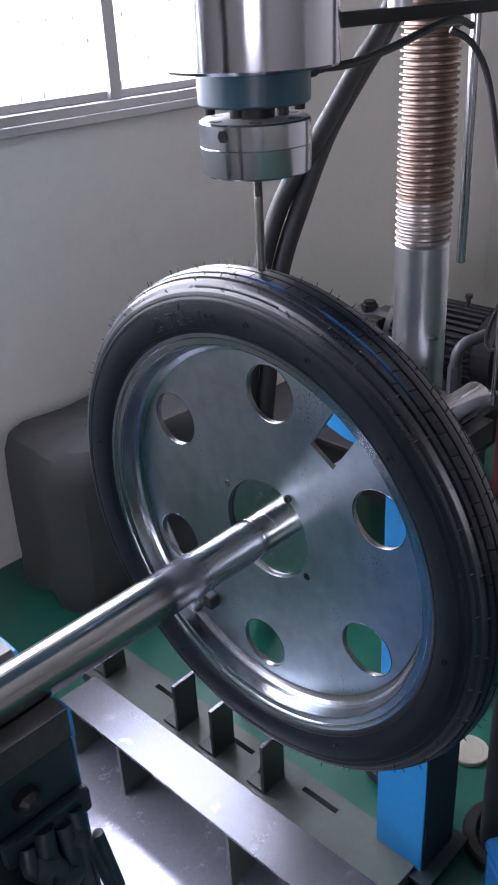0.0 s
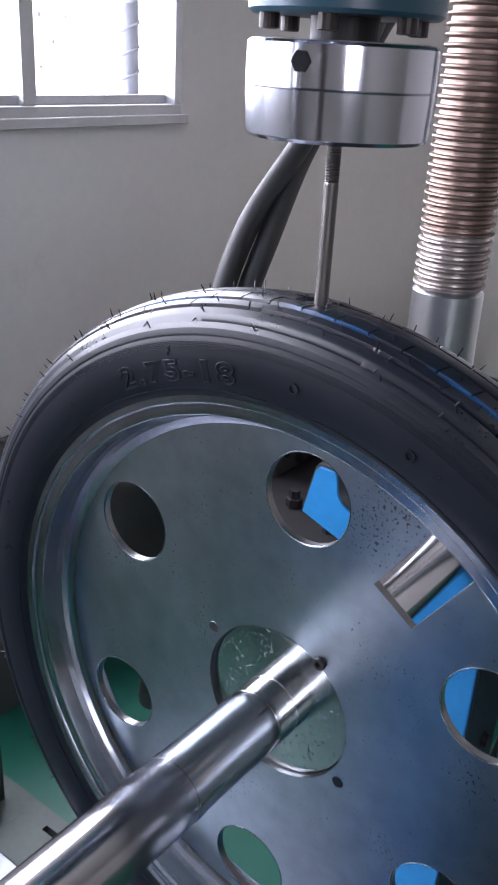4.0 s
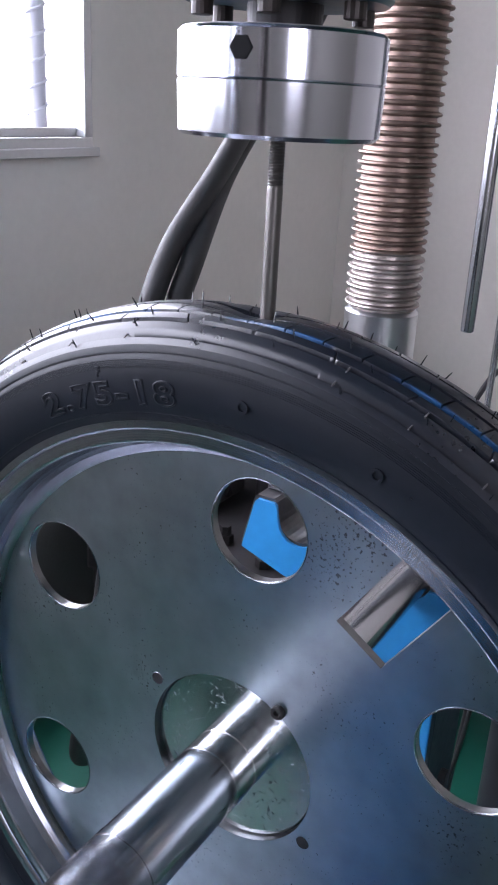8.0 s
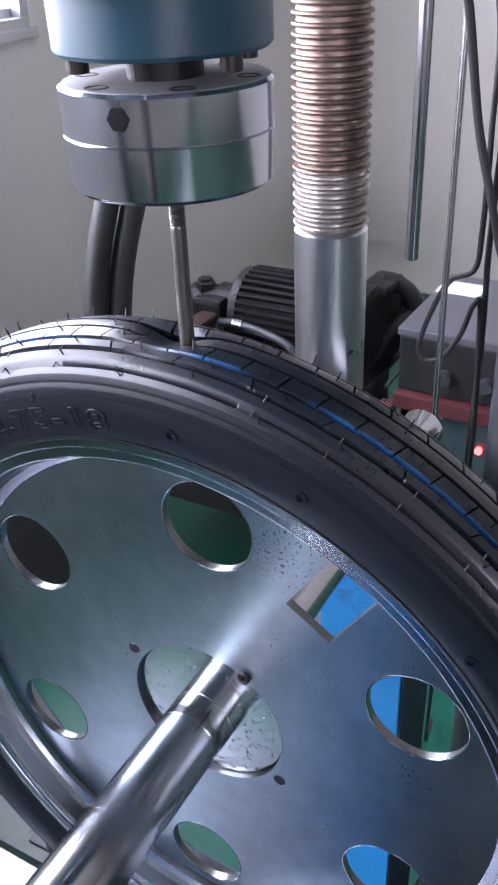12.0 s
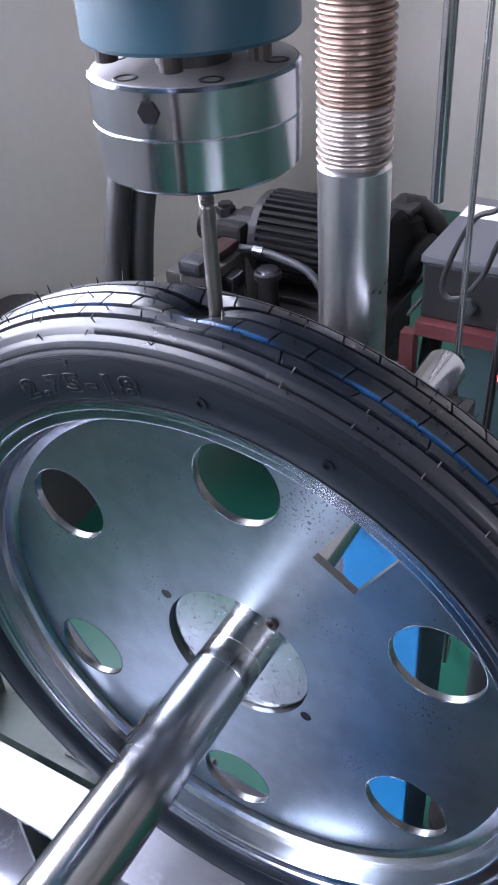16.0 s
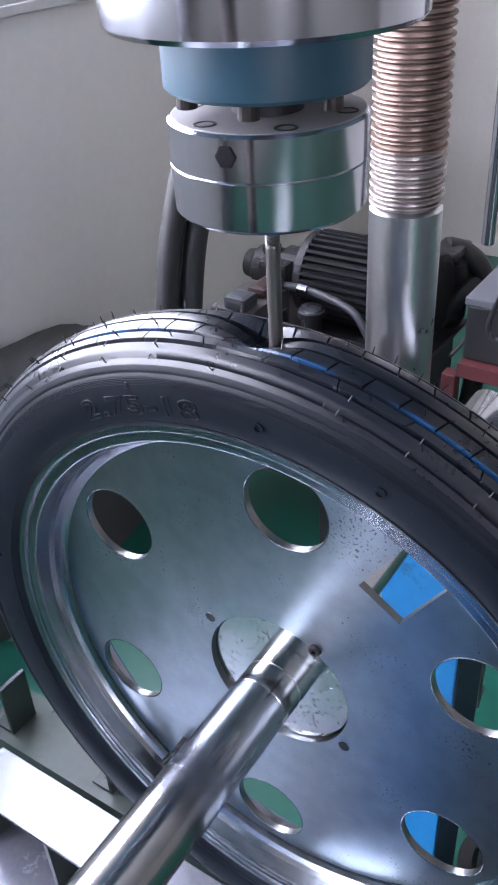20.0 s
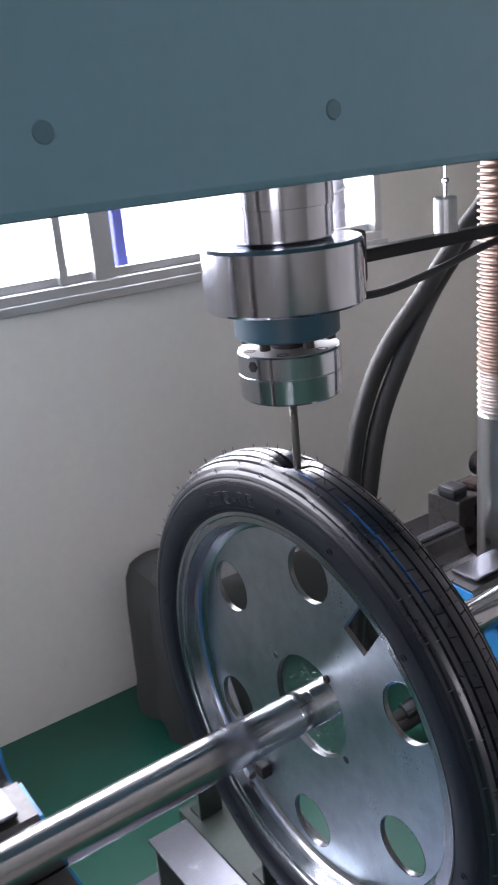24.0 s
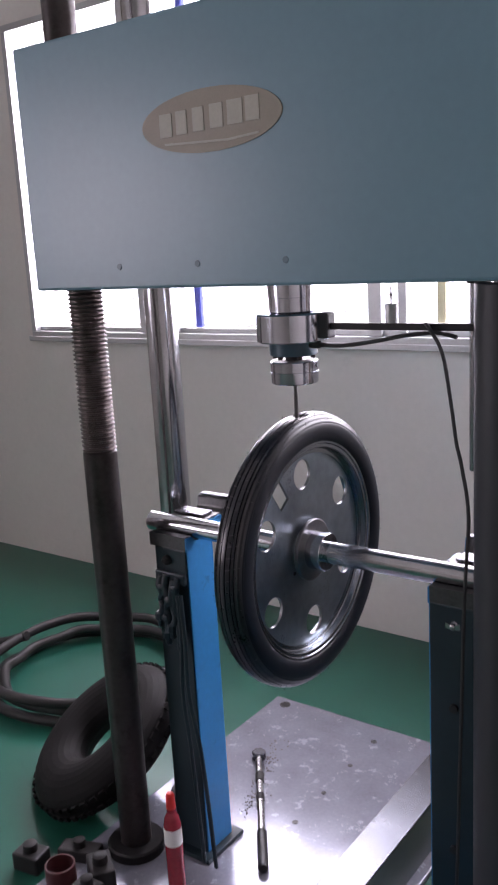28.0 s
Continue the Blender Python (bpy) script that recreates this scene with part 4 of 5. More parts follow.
# ---- supports ----
def build_support(sign):
    """A post with a stepped double cradle; sign: the side of the wheel it stands on."""
    sup = thing("axle_support", "blue and dark steel post with a double cradle for the axle", "support post", sign * 0.31, 0, 0.02, group="axle supports")
    zt = ZA - 0.02

    def span(a, b):
        return (min(sign * a, sign * b), max(sign * a, sign * b))
    x0, x1 = span(0.0, 0.003)
    part("side_plate", box(x0, x1, -0.043, 0.055, 0.012, zt - 0.045, 0.002), BLUE, sup, "bright blue painted side plate")
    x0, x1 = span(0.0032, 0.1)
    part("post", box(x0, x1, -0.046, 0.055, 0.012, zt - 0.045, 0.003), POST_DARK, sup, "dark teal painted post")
    x0, x1 = span(-0.02, 0.12)
    part("foot", box(x0, x1, -0.07, 0.08, 0.0, 0.012, 0.002), POST_DARK, sup)

    def cradle():
        pts = [(-0.046, -0.045), (-0.046, -0.012)]
        pts += [(0.026 * math.cos(a), 0.026 * math.sin(a)) for a in [math.pi + radians(28) + radians(11) * k for k in range(12)]]
        pts += [(0.030, 0.004), (0.036, 0.010), (0.092, 0.012)]
        pts += [(0.1205 + 0.0245 * math.cos(a), 0.0145 + 0.0245 * math.sin(a)) for a in [math.pi + radians(12) + radians(13) * k for k in range(13)]]
        pts += [(0.1475, 0.027), (0.1505, 0.030), (0.170, 0.030), (0.1735, 0.026), (0.187, -0.029), (0.134, -0.047), (0.10, -0.052), (0.06, -0.045)]
        return [(y, z + zt) for y, z in pts]
    x0, x1 = span(0.0032, 0.115)
    part("cradle", prism(cradle(), "x", x0, x1), SEAT, sup, "worn dark steel cradle")
    x0, x1 = span(-0.001, 0.003)
    part("cradle_plate", prism([(y * 0.985, z - 0.003) for y, z in cradle()], "x", x0, x1), BLUE, sup, "bright blue J-shaped plate")
    x0, x1 = span(0.02, 0.11)
    part("pad", box(x0, x1, 0.1515, 0.169, zt + 0.0303, zt + 0.0365, 0.002), STRIP, sup, "bare steel pad")
    part("pad", box(x0, x1, 0.042, 0.088, zt + 0.0124, zt + 0.018, 0.002), STRIP, sup, "bare steel pad")
    if sign < 0:
        for y, z, r in ((-0.050, -0.075, 0.012), (-0.049, -0.125, 0.014)):
            part("lump", lathe([(y - 0.012, r * 0.5), (y - 0.006, r), (0.0 - 0.0465, r * 1.1)], "y", 12, (sign * 0.06, 0, zt + z)), DARK_OIL, sup, "greasy cast lump")
        return sup
    nut = part("wing_nut", lathe([(-0.058, 0.003), (-0.057, 0.006), (-0.050, 0.006), (-0.046, 0.009)], "y", 16, (sign * 0.055, 0, zt - 0.085)), COLUMN, sup, "small dull wing nut")
    part("wing", prism([(-0.015, -0.003), (-0.005, -0.004), (-0.005, 0.004), (-0.014, 0.008)], "y", -0.056, -0.053, bm=prism([(0.015, -0.003), (0.005, -0.004), (0.005, 0.004), (0.014, 0.008)], "y", -0.056, -0.053)), COLUMN, nut).matrix_basis = pose(sign * 0.055, 0, zt - 0.085)
    for z in (0.30, 0.62):
        part("bolt", bolt_bm(0.009, 0.008, "y", (sign * 0.055, -0.0540, z)), BLACK, sup)
    return sup


SEAT = material("cradle_steel", (0.105, 0.105, 0.107), 0.38, 0.7, spread=0.3, scale=12, fine=110, bump=0.1)
build_support(-1)
build_support(1)


# greasy fittings and hose tails hanging on the support by the door side
def build_clamp():
    c = thing("hose_fittings", "greasy dark hose ends and cast fittings hanging on the post", "hose fittings", -0.358, -0.049, 0.70)
    part("bracket", box(-0.046, 0.046, -0.010, 0.002, 0.070, 0.098, 0.004), POST_DARK, c)
    rng = random.Random(8)
    for x, top, long, r in ((-0.026, 0.085, 0.10, 0.008), (-0.008, 0.092, 0.15, 0.010), (0.012, 0.080, 0.12, 0.009), (0.026, 0.088, 0.17, 0.008)):
        way = [(x, -0.010, top)]
        for k in range(1, 6):
            way.append((x + rng.uniform(-0.007, 0.007), -0.012 - 0.008 * math.sin(k) ** 2, top - long * k / 5))
        part("strand", tube(way, r, 12), POST_DARK, c, "greasy dark hose end", smooth=True)
        foot = way[-1]
        part("fitting", lathe([(-0.030, r * 0.5), (-0.026, r * 0.9), (-0.012, r * 1.0), (-0.010, r * 1.45), (0.006, r * 1.5), (0.010, r * 1.05)], "z", 8, foot), POST_DARK, c, "dull cast fitting")
    for x, y, z, r in ((-0.018, -0.015, 0.060, 0.015), (0.004, -0.016, 0.030, 0.016), (0.020, -0.014, 0.062, 0.013), (-0.012, -0.016, -0.018, 0.013)):
        part("knuckle", lathe([(-r, r * 0.25), (-r * 0.8, r * 0.75), (-r * 0.2, r), (r * 0.5, r * 0.85), (r, r * 0.3)], "y", 11, (x, y, z)), POST_DARK, c, "greasy cast knuckle", smooth=True)
    for x, dx in ((0.030, 0.055), (0.040, 0.10)):
        part("tail", tube([(x, -0.020, 0.05), (x + 0.012, -0.030, -0.06), (x + 0.2 * dx, -0.038, -0.20), (x + 0.5 * dx, -0.042, -0.36), (x + 0.6 * dx, -0.030, -0.665)], 0.0055, 10), POST_DARK, c, "thin dark cable", smooth=True)


build_clamp()


# ---- base ----
def plate_with_slots(x0, x1, y0, y1, z0, z1, slots):
    bm = bmesh.new()
    loops = [[(x0, y0), (x1, y0), (x1, y1), (x0, y1)]] + [[(a, c), (b, c), (b, d), (a, d)] for a, b, c, d in slots]
    edges = []
    for lp in loops:
        vs = [bm.verts.new((x, y, z0)) for x, y in lp]
        edges += [bm.edges.new((vs[i], vs[(i + 1) % 4])) for i in range(4)]
    bmesh.ops.triangle_fill(bm, use_beauty=True, use_dissolve=False, edges=edges)
    ext = bmesh.ops.extrude_face_region(bm, geom=list(bm.faces))
    for v in [g for g in ext["geom"] if isinstance(g, bmesh.types.BMVert)]:
        v.co.z = z1
    return bm


def build_base():
    base = thing("base_plate", "worn grey painted steel base plate on the green floor", "base plate")
    part("plate", box(-0.62, 0.19, -0.80, 0.735, 0.0, 0.02, 0.003), PLATE, base)
    for x, y, r in ((-0.20, 0.648, 0.009), (-0.20, 0.498, 0.007), (-0.198, 0.342, 0.007), (-0.197, 0.19, 0.008), (-0.566, 0.697, 0.017)):
        part("bolt_hole", lathe([(0.0202, r * 0.05), (0.0203, r * 0.9), (0.0209, r), (0.0206, r * 1.1), (0.0190, r * 1.15)], "z", 20, (x, y, 0)), BLACK, base)
    rail = thing("channel_rail", "bare steel channel rail raised over the base plate", "rail")
    part("top", box(0.07, 0.163, -0.80, 0.686, 0.154, 0.161, 0.0015), STRIP, rail, "bright bare steel top")
    part("web", box(0.156, 0.1625, -0.80, 0.684, 0.021, 0.1535), GREYPAINT, rail)
    for y in (0.66, 0.50, 0.20, -0.10, -0.40, -0.70):
        part("rib", box(0.072, 0.1555, y - 0.004, y + 0.004, 0.021, 0.1535), GREYPAINT, rail)
    st = thing("slotted_strip", "grey-green steel strip with long slots lying on the floor", "strip")
    slots = [(0.302, 0.314, y, y + 0.085) for y in (0.585, 0.145, 0.365)]
    part("strip", plate_with_slots(0.225, 0.342, -0.03, 0.845, 0.012, 0.04, slots), GREYPAINT, st)
    part("bed", box(0.228, 0.339, -0.027, 0.842, 0.0, 0.0118), BLACK, st)
    for y in (0.28, 0.42, 0.53, 0.78):
        b = thing("angle_bracket", "dark steel angle bracket standing on the slotted strip", "bracket", 0.275, y, 0.04, group="brackets on the strip")
        part("upright", prism([(-0.03, 0.0), (0.03, 0.0), (0.03, 0.125), (-0.03, 0.125)], "y", -0.004, 0.004, 0.001), BRACKET, b)
        part("worn_edge", box(-0.0295, 0.0295, -0.0038, 0.0038, 0.1252, 0.1262, 0.0003), STRIP, b, "bare worn steel edge")
        part("foot", box(-0.03, 0.03, 0.0042, 0.045, 0.0, 0.007, 0.001), BRACKET, b)
        part("gusset", prism([(0.0045, 0.0072), (0.04, 0.0072), (0.0045, 0.10)], "x", -0.003, 0.003), BRACKET, b)
    lid = thing("round_lid", "pale round lid lying on the green floor", "lid", 0.633, 0.052, 0.0)
    part("top", lathe([(0.0, 0.040), (0.009, 0.041), (0.011, 0.039), (0.0112, 0.030), (0.0104, 0.028), (0.0104, 0.001)], "z", 36), BADGE_PALE, lid, smooth=True)
    # crumbs of dirt in a loose line on the plate
    rnd = random.Random(21)
    bm = bmesh.new()
    for k in range(170):
        f = rnd.uniform(0, 1)
        x = -0.335 - 0.125 * f + rnd.gauss(0, 0.010 + 0.012 * abs(f - 0.5))
        y = 0.16 + 0.33 * f + rnd.gauss(0, 0.018)
        r = rnd.uniform(0.0012, 0.0042)
        lathe([(0.0203, r), (0.0203 + 0.25 * r, r * 0.8), (0.0203 + 0.5 * r, r * 0.2)], "z", 6, (x, y, 0), bm=bm)
    part("dirt", bm, DUSTY, base, "dark crumbs of greasy dirt", kind="stuff")


BRACKET = material("dark_green_paint", (0.030, 0.044, 0.040), 0.42, spread=0.15, scale=8, fine=90, bump=0.08)
build_base()


# ---- rods, hoses and cables by the machine ----
def build_lines():
    rod = thing("hanging_rod", "bright round steel rod hanging from the crosshead", "rod", 0.384, -0.001, ZA + 0.218)
    part("bar", lathe([(0, 0.0052), (0.001, 0.0062), (0.365, 0.0062)], "z", 24), CHROME, rod, smooth=True)
    part("nut", lathe([(0.350, 0.012), (0.363, 0.012)], "z", 6), DARK_OIL, rod)
    thin = thing("thin_rod", "thin dull steel rod beside the crosshead", "rod", 0.51, 0.004, ZA - 0.02)
    part("bar", lathe([(0.004, 0.0036), (0.60, 0.0036)], "z", 16), COLUMN, thin, smooth=True)
    part("end_cap", lathe([(-0.012, 0.009), (0.004, 0.009), (0.008, 0.006)], "z", 16), STRIP, thin)
    for k, (dx, dy, lift) in enumerate(((-0.006, 0.006, 0.0), (0.020, -0.016, -0.010))):
        h = thing("hydraulic_hose", "thick black rubber hydraulic hose", "hose", group="hydraulic hoses")
        pts = [(0.56, 0.22, ZA + 0.98), (0.75, 0.32, ZA + 1.0), (0.98, 0.46, ZA + 0.84), (1.02, 0.52, ZA + 0.62), (0.93, 0.52, ZA + 0.475), (0.83, 0.51, ZA + 0.40), (0.72, 0.50, ZA + 0.31), (0.615, 0.50, ZA + 0.205), (0.55, 0.50, ZA + 0.09),
               (0.515, 0.50, ZA - 0.05), (0.49, 0.51, ZA - 0.25), (0.50, 0.56, ZA - 0.50), (0.58, 0.66, ZA - 0.74), (0.78, 0.72, 0.06), (0.89, 0.70, 0.09)]
        part("hose", tube([(x + dx, y + (dy if not 0.25 < z - ZA < 0.5 else -dy * 0.4), z + lift) for x, y, z in pts], 0.0172, 16), HOSE, h, smooth=True)
        x, y, z = pts[0]
        part("crimp", tube([(x + dx + 0.004, y + dy, z + lift), (x + dx + 0.05, y + dy + 0.026, z + lift + 0.006)], 0.0225, 16, curved=False), STRIP, h, "bare steel crimped end")
        x, y, z = pts[-1]
        part("crimp", tube([(x + dx - 0.05, y + dy + 0.01, z + lift - 0.012), (x + dx, y + dy, z + lift)], 0.0225, 16, curved=False), STRIP, h, "bare steel crimped end")
    for pts, r, label in (
        ([(0.585, 0.05, ZA + 0.60), (0.56, -0.01, ZA + 0.42), (0.545, -0.020, ZA + 0.30), (0.54, -0.022, ZA + 0.20), (0.54, -0.018, ZA + 0.158), (0.54, 0.006, ZA + 0.143), (0.54, 0.022, ZA + 0.114), (0.54, 0.036, ZA + 0.072), (0.54, 0.0385, ZA + 0.05), (0.54, 0.029, ZA + 0.0395), (0.54, 0.010, ZA + 0.048), (0.54, -0.009, ZA + 0.080), (0.541, -0.021, ZA + 0.118), (0.548, -0.027, ZA + 0.10), (0.56, -0.03, ZA - 0.1), (0.58, -0.01, ZA - 0.4), (0.66, 0.06, 0.15), (0.80, 0.12, 0.012)], 0.0032, "grey-black sensor cable hanging in a loop"),
        ([(0.60, 0.02, ZA + 0.60), (0.575, -0.035, ZA + 0.40), (0.555, -0.030, ZA + 0.30), (0.552, -0.028, ZA + 0.18), (0.555, -0.030, ZA + 0.05), (0.57, -0.02, ZA - 0.2), (0.60, 0.0, ZA - 0.5), (0.7, 0.03, 0.12), (0.84, 0.06, 0.012)], 0.0034, "black sensor cable hanging down"),
        ([(0.300, -0.020, ZA + 0.497), (0.320, -0.036, ZA + 0.481), (0.345, -0.045, ZA + 0.440), (0.366, -0.056, ZA + 0.346), (0.380, -0.068, ZA + 0.285), (0.394, -0.076, ZA + 0.24), (0.414, -0.095, ZA + 0.155), (0.416, -0.12, ZA), (0.416, -0.14, ZA - 0.3), (0.41, -0.16, ZA - 0.7), (0.40, -0.22, 0.008), (0.36, -0.34, 0.006)], 0.0036, "black sensor cable hanging beside the support"),
    ):
        c = thing("cable", label, "cable")
        part("sheath", tube(pts, r, 10), CABLE, c, smooth=True)


build_lines()


# ---- along the wall ----
def rough_cover(x0, x1, y0, y1, z1, seed):
    """A cloth laid over a box: soft corners, folds running down its sides."""
    bm = bmesh.new()
    n = 40
    rows = []
    cx, cy, hx, hy = (x0 + x1) / 2, (y0 + y1) / 2, (x1 - x0) / 2, (y1 - y0) / 2
    levels = [(1.0, 0.0), (1.02, 0.12), (1.01, 0.3), (1.0, 0.5), (0.99, 0.7), (0.97, 0.86), (0.93, 0.95), (0.85, 0.99), (0.6, 1.0), (0.3, 1.0), (0.02, 1.0)]
    for li, (sc, lv) in enumerate(levels):
        ring = []
        for k in range(n):
            a = 2 * math.pi * k / n
            c, s = math.cos(a), math.sin(a)
            p = 7.0
            m = (abs(c) ** p + abs(s) ** p) ** (-1 / p)
            fold = 1 + 0.035 * math.sin(9 * a + seed) * (1 - lv) + 0.03 * noise.noise((c * 3, s * 3, lv * 3 + seed))
            ring.append(bm.verts.new((cx + hx * m * c * sc * fold, cy + hy * m * s * sc * fold, z1 * lv + 0.03 * noise.noise((c * 2 + seed, s * 2, sc * 4)) * lv)))
        rows.append(ring)
    for lo, hi in zip(rows, rows[1:]):
        for k in range(n):
            bm.faces.new((lo[k], lo[(k + 1) % n], hi[(k + 1) % n], hi[k]))
    bm.faces.new(rows[0][::-1])
    bm.faces.new(rows[-1])
    return bm


def build_cover():
    t = thing("covered_box", "box covered by a dark brown canvas sheet against the wall", "covered box")
    part("box", box(0.42, 1.06, 1.04, 1.33, 0.0, 0.40, 0.004), DARK_OIL, t)
    part("sheet", rough_cover(0.375, 1.12, 1.0, 1.37, 0.455, 2.0), TARP, t, "dark brown canvas sheet", smooth=True)


build_cover()


def build_power_unit():
    u = thing("hydraulic_unit", "greasy dark hydraulic power unit with a finned motor and pump", "hydraulic unit", 1.34, 0.66, 0.0)
    part("tank", box(-0.42, 0.20, -0.22, 0.30, 0.30, 0.42, 0.012), DARK_OIL, u)
    for x in (-0.40, 0.16):
        for y in (-0.20, 0.26):
            part("leg", box(x, x + 0.035, y, y + 0.035, 0.0, 0.2995, 0.002), BLACK, u)
    part("lid", box(-0.44, 0.22, -0.24, 0.32, 0.421, 0.435, 0.003), DARK_OIL, u)
    # motor lying across the tank, with fins along its length
    ring = []
    for k in range(36):
        for d, r in ((-0.30, 0.094), (-0.24, 0.108), (0.16, 0.108), (0.24, 0.094)):
            a = 2 * math.pi * (k + d) / 36
            ring.append((0.05 + r * math.cos(a), 0.560 + r * math.sin(a)))
    m = part("motor", prism(ring, "y", -0.170, 0.085), MOTOR, u, "black electric motor with long fins")
    part("fan_cover", lathe([(-0.232, 0.02), (-0.232, 0.082), (-0.224, 0.099), (-0.171, 0.104)], "y", 36, (0.05, 0, 0.560)), MOTOR, m, "black sheet fan cover")
    part("flange", lathe([(0.0855, 0.103), (0.105, 0.103), (0.106, 0.08)], "y", 36, (0.05, 0, 0.560)), DARK_OIL, m)
    part("eye_stud", lathe([(0.665, 0.006), (0.688, 0.006), (0.691, 0.010), (0.701, 0.010)], "z", 12, (0.045, -0.10, 0)), BLACK, m)
    part("motor_foot", box(-0.05, 0.13, -0.15, 0.07, 0.436, 0.452, 0.003), BLACK, m)
    pump = part("pump", lathe([(0.1065, 0.060), (0.17, 0.062), (0.175, 0.052), (0.25, 0.052), (0.26, 0.040), (0.285, 0.035)], "y", 28, (0.04, 0, 0.555)), DARK_OIL, u, "dark cast pump")
    part("port", lathe([(0.590, 0.024), (0.618, 0.024), (0.620, 0.018), (0.628, 0.018)], "z", 6, (0.03, 0.21, 0)), DARK_OIL, pump)
    part("port", box(-0.055, -0.01, 0.12, 0.20, 0.545, 0.610, 0.012), DARK_OIL, pump)
    v = part("valve_block", box(-0.255, -0.085, 0.09, 0.20, 0.436, 0.576, 0.006), DUSTY, u, "worn grey steel valve block")
    part("solenoid", box(-0.262, -0.205, 0.10, 0.16, 0.5765, 0.610, 0.012), SLEEVE, v)
    part("solenoid", box(-0.180, -0.090, 0.10, 0.15, 0.5765, 0.602, 0.012), REDDARK, v, "dull red coil")
    part("plate", box(-0.195, -0.145, 0.060, 0.0895, 0.52, 0.554, 0.003), STRIP, v)
    for x, z in ((-0.22, 0.49), (-0.12, 0.52), (-0.17, 0.46)):
        part("plug", lathe([(0.078, 0.008), (0.080, 0.012), (0.0895, 0.012)], "y", 6, (x, 0, z)), DARK_OIL, v)
    part("filler_neck", lathe([(0.436, 0.024), (0.530, 0.024), (0.531, 0.032), (0.545, 0.032), (0.548, 0.028)], "z", 24, (-0.115, 0.015, 0)), DARK_OIL, u)
    part("filler_cap", lathe([(0.5485, 0.027), (0.553, 0.025), (0.554, 0.004)], "z", 24, (-0.115, 0.015, 0)), STRIP, u, "pale steel filler cap")
    part("pipe", tube([(-0.095, 0.10, 0.580), (-0.085, 0.06, 0.578), (-0.09, 0.0, 0.574), (-0.105, -0.08, 0.562), (-0.115, -0.12, 0.53), (-0.11, -0.14, 0.48), (-0.10, -0.14, 0.44)], 0.0095, 12), SLEEVE, u, "braided grey pipe", smooth=True)
    part("pipe_ferrule", tube([(-0.086, 0.065, 0.578), (-0.086, 0.04, 0.577)], 0.0125, 12, curved=False), STRIP, u)
    part("elbow_pipe", tube([(-0.265, -0.255, 0.436), (-0.265, -0.255, 0.60), (-0.262, -0.257, 0.668), (-0.235, -0.262, 0.690), (-0.20, -0.268, 0.690), (-0.17, -0.275, 0.693)], 0.0135, 14), SLEEVE, u, "dark grey elbow pipe", smooth=True)
    part("elbow_nut", lathe([(0.560, 0.017), (0.640, 0.017)], "z", 6, (-0.265, -0.255, 0)), SLEEVE, u)
    # suction filter and thick hoses behind the motor's fan end
    part("filter", lathe([(0.436, 0.030), (0.46, 0.042), (0.575, 0.044), (0.60, 0.038), (0.612, 0.02)], "z", 24, (0.175, -0.205, 0)), DARK_OIL, u, smooth=True)
    part("filter_head", box(0.125, 0.225, -0.235, -0.165, 0.6125, 0.640, 0.012), DARK_OIL, u, "dark cast filter head")
    part("hose", tube([(0.175, -0.19, 0.63), (0.20, -0.225, 0.615), (0.21, -0.265, 0.575), (0.205, -0.285, 0.50), (0.20, -0.285, 0.35), (0.19, -0.275, 0.20)], 0.026, 14), HOSE, u, "thick black hose", smooth=True)
    part("hose", tube([(0.10, -0.205, 0.47), (0.14, -0.245, 0.53), (0.18, -0.262, 0.545), (0.22, -0.275, 0.50), (0.22, -0.275, 0.30), (0.21, -0.265, 0.20)], 0.022, 14), HOSE, u, "thick black hose", smooth=True)
    for k, (x, y) in enumerate(((-0.34, -0.02), (-0.33, 0.10), (-0.38, -0.14), (0.16, 0.12), (0.15, 0.22))):
        part("fitting", lathe([(0.436, 0.018), (0.455, 0.018), (0.456, 0.013), (0.475 + 0.01 * k, 0.012)], "z", 6, (x, y, 0)), (DARK_OIL, STRIP)[k % 2], u)


REDDARK = material("dull_red_plastic", (0.028, 0.013, 0.012), 0.5, spread=0.2, scale=20, fine=120, bump=0.05)
build_power_unit()


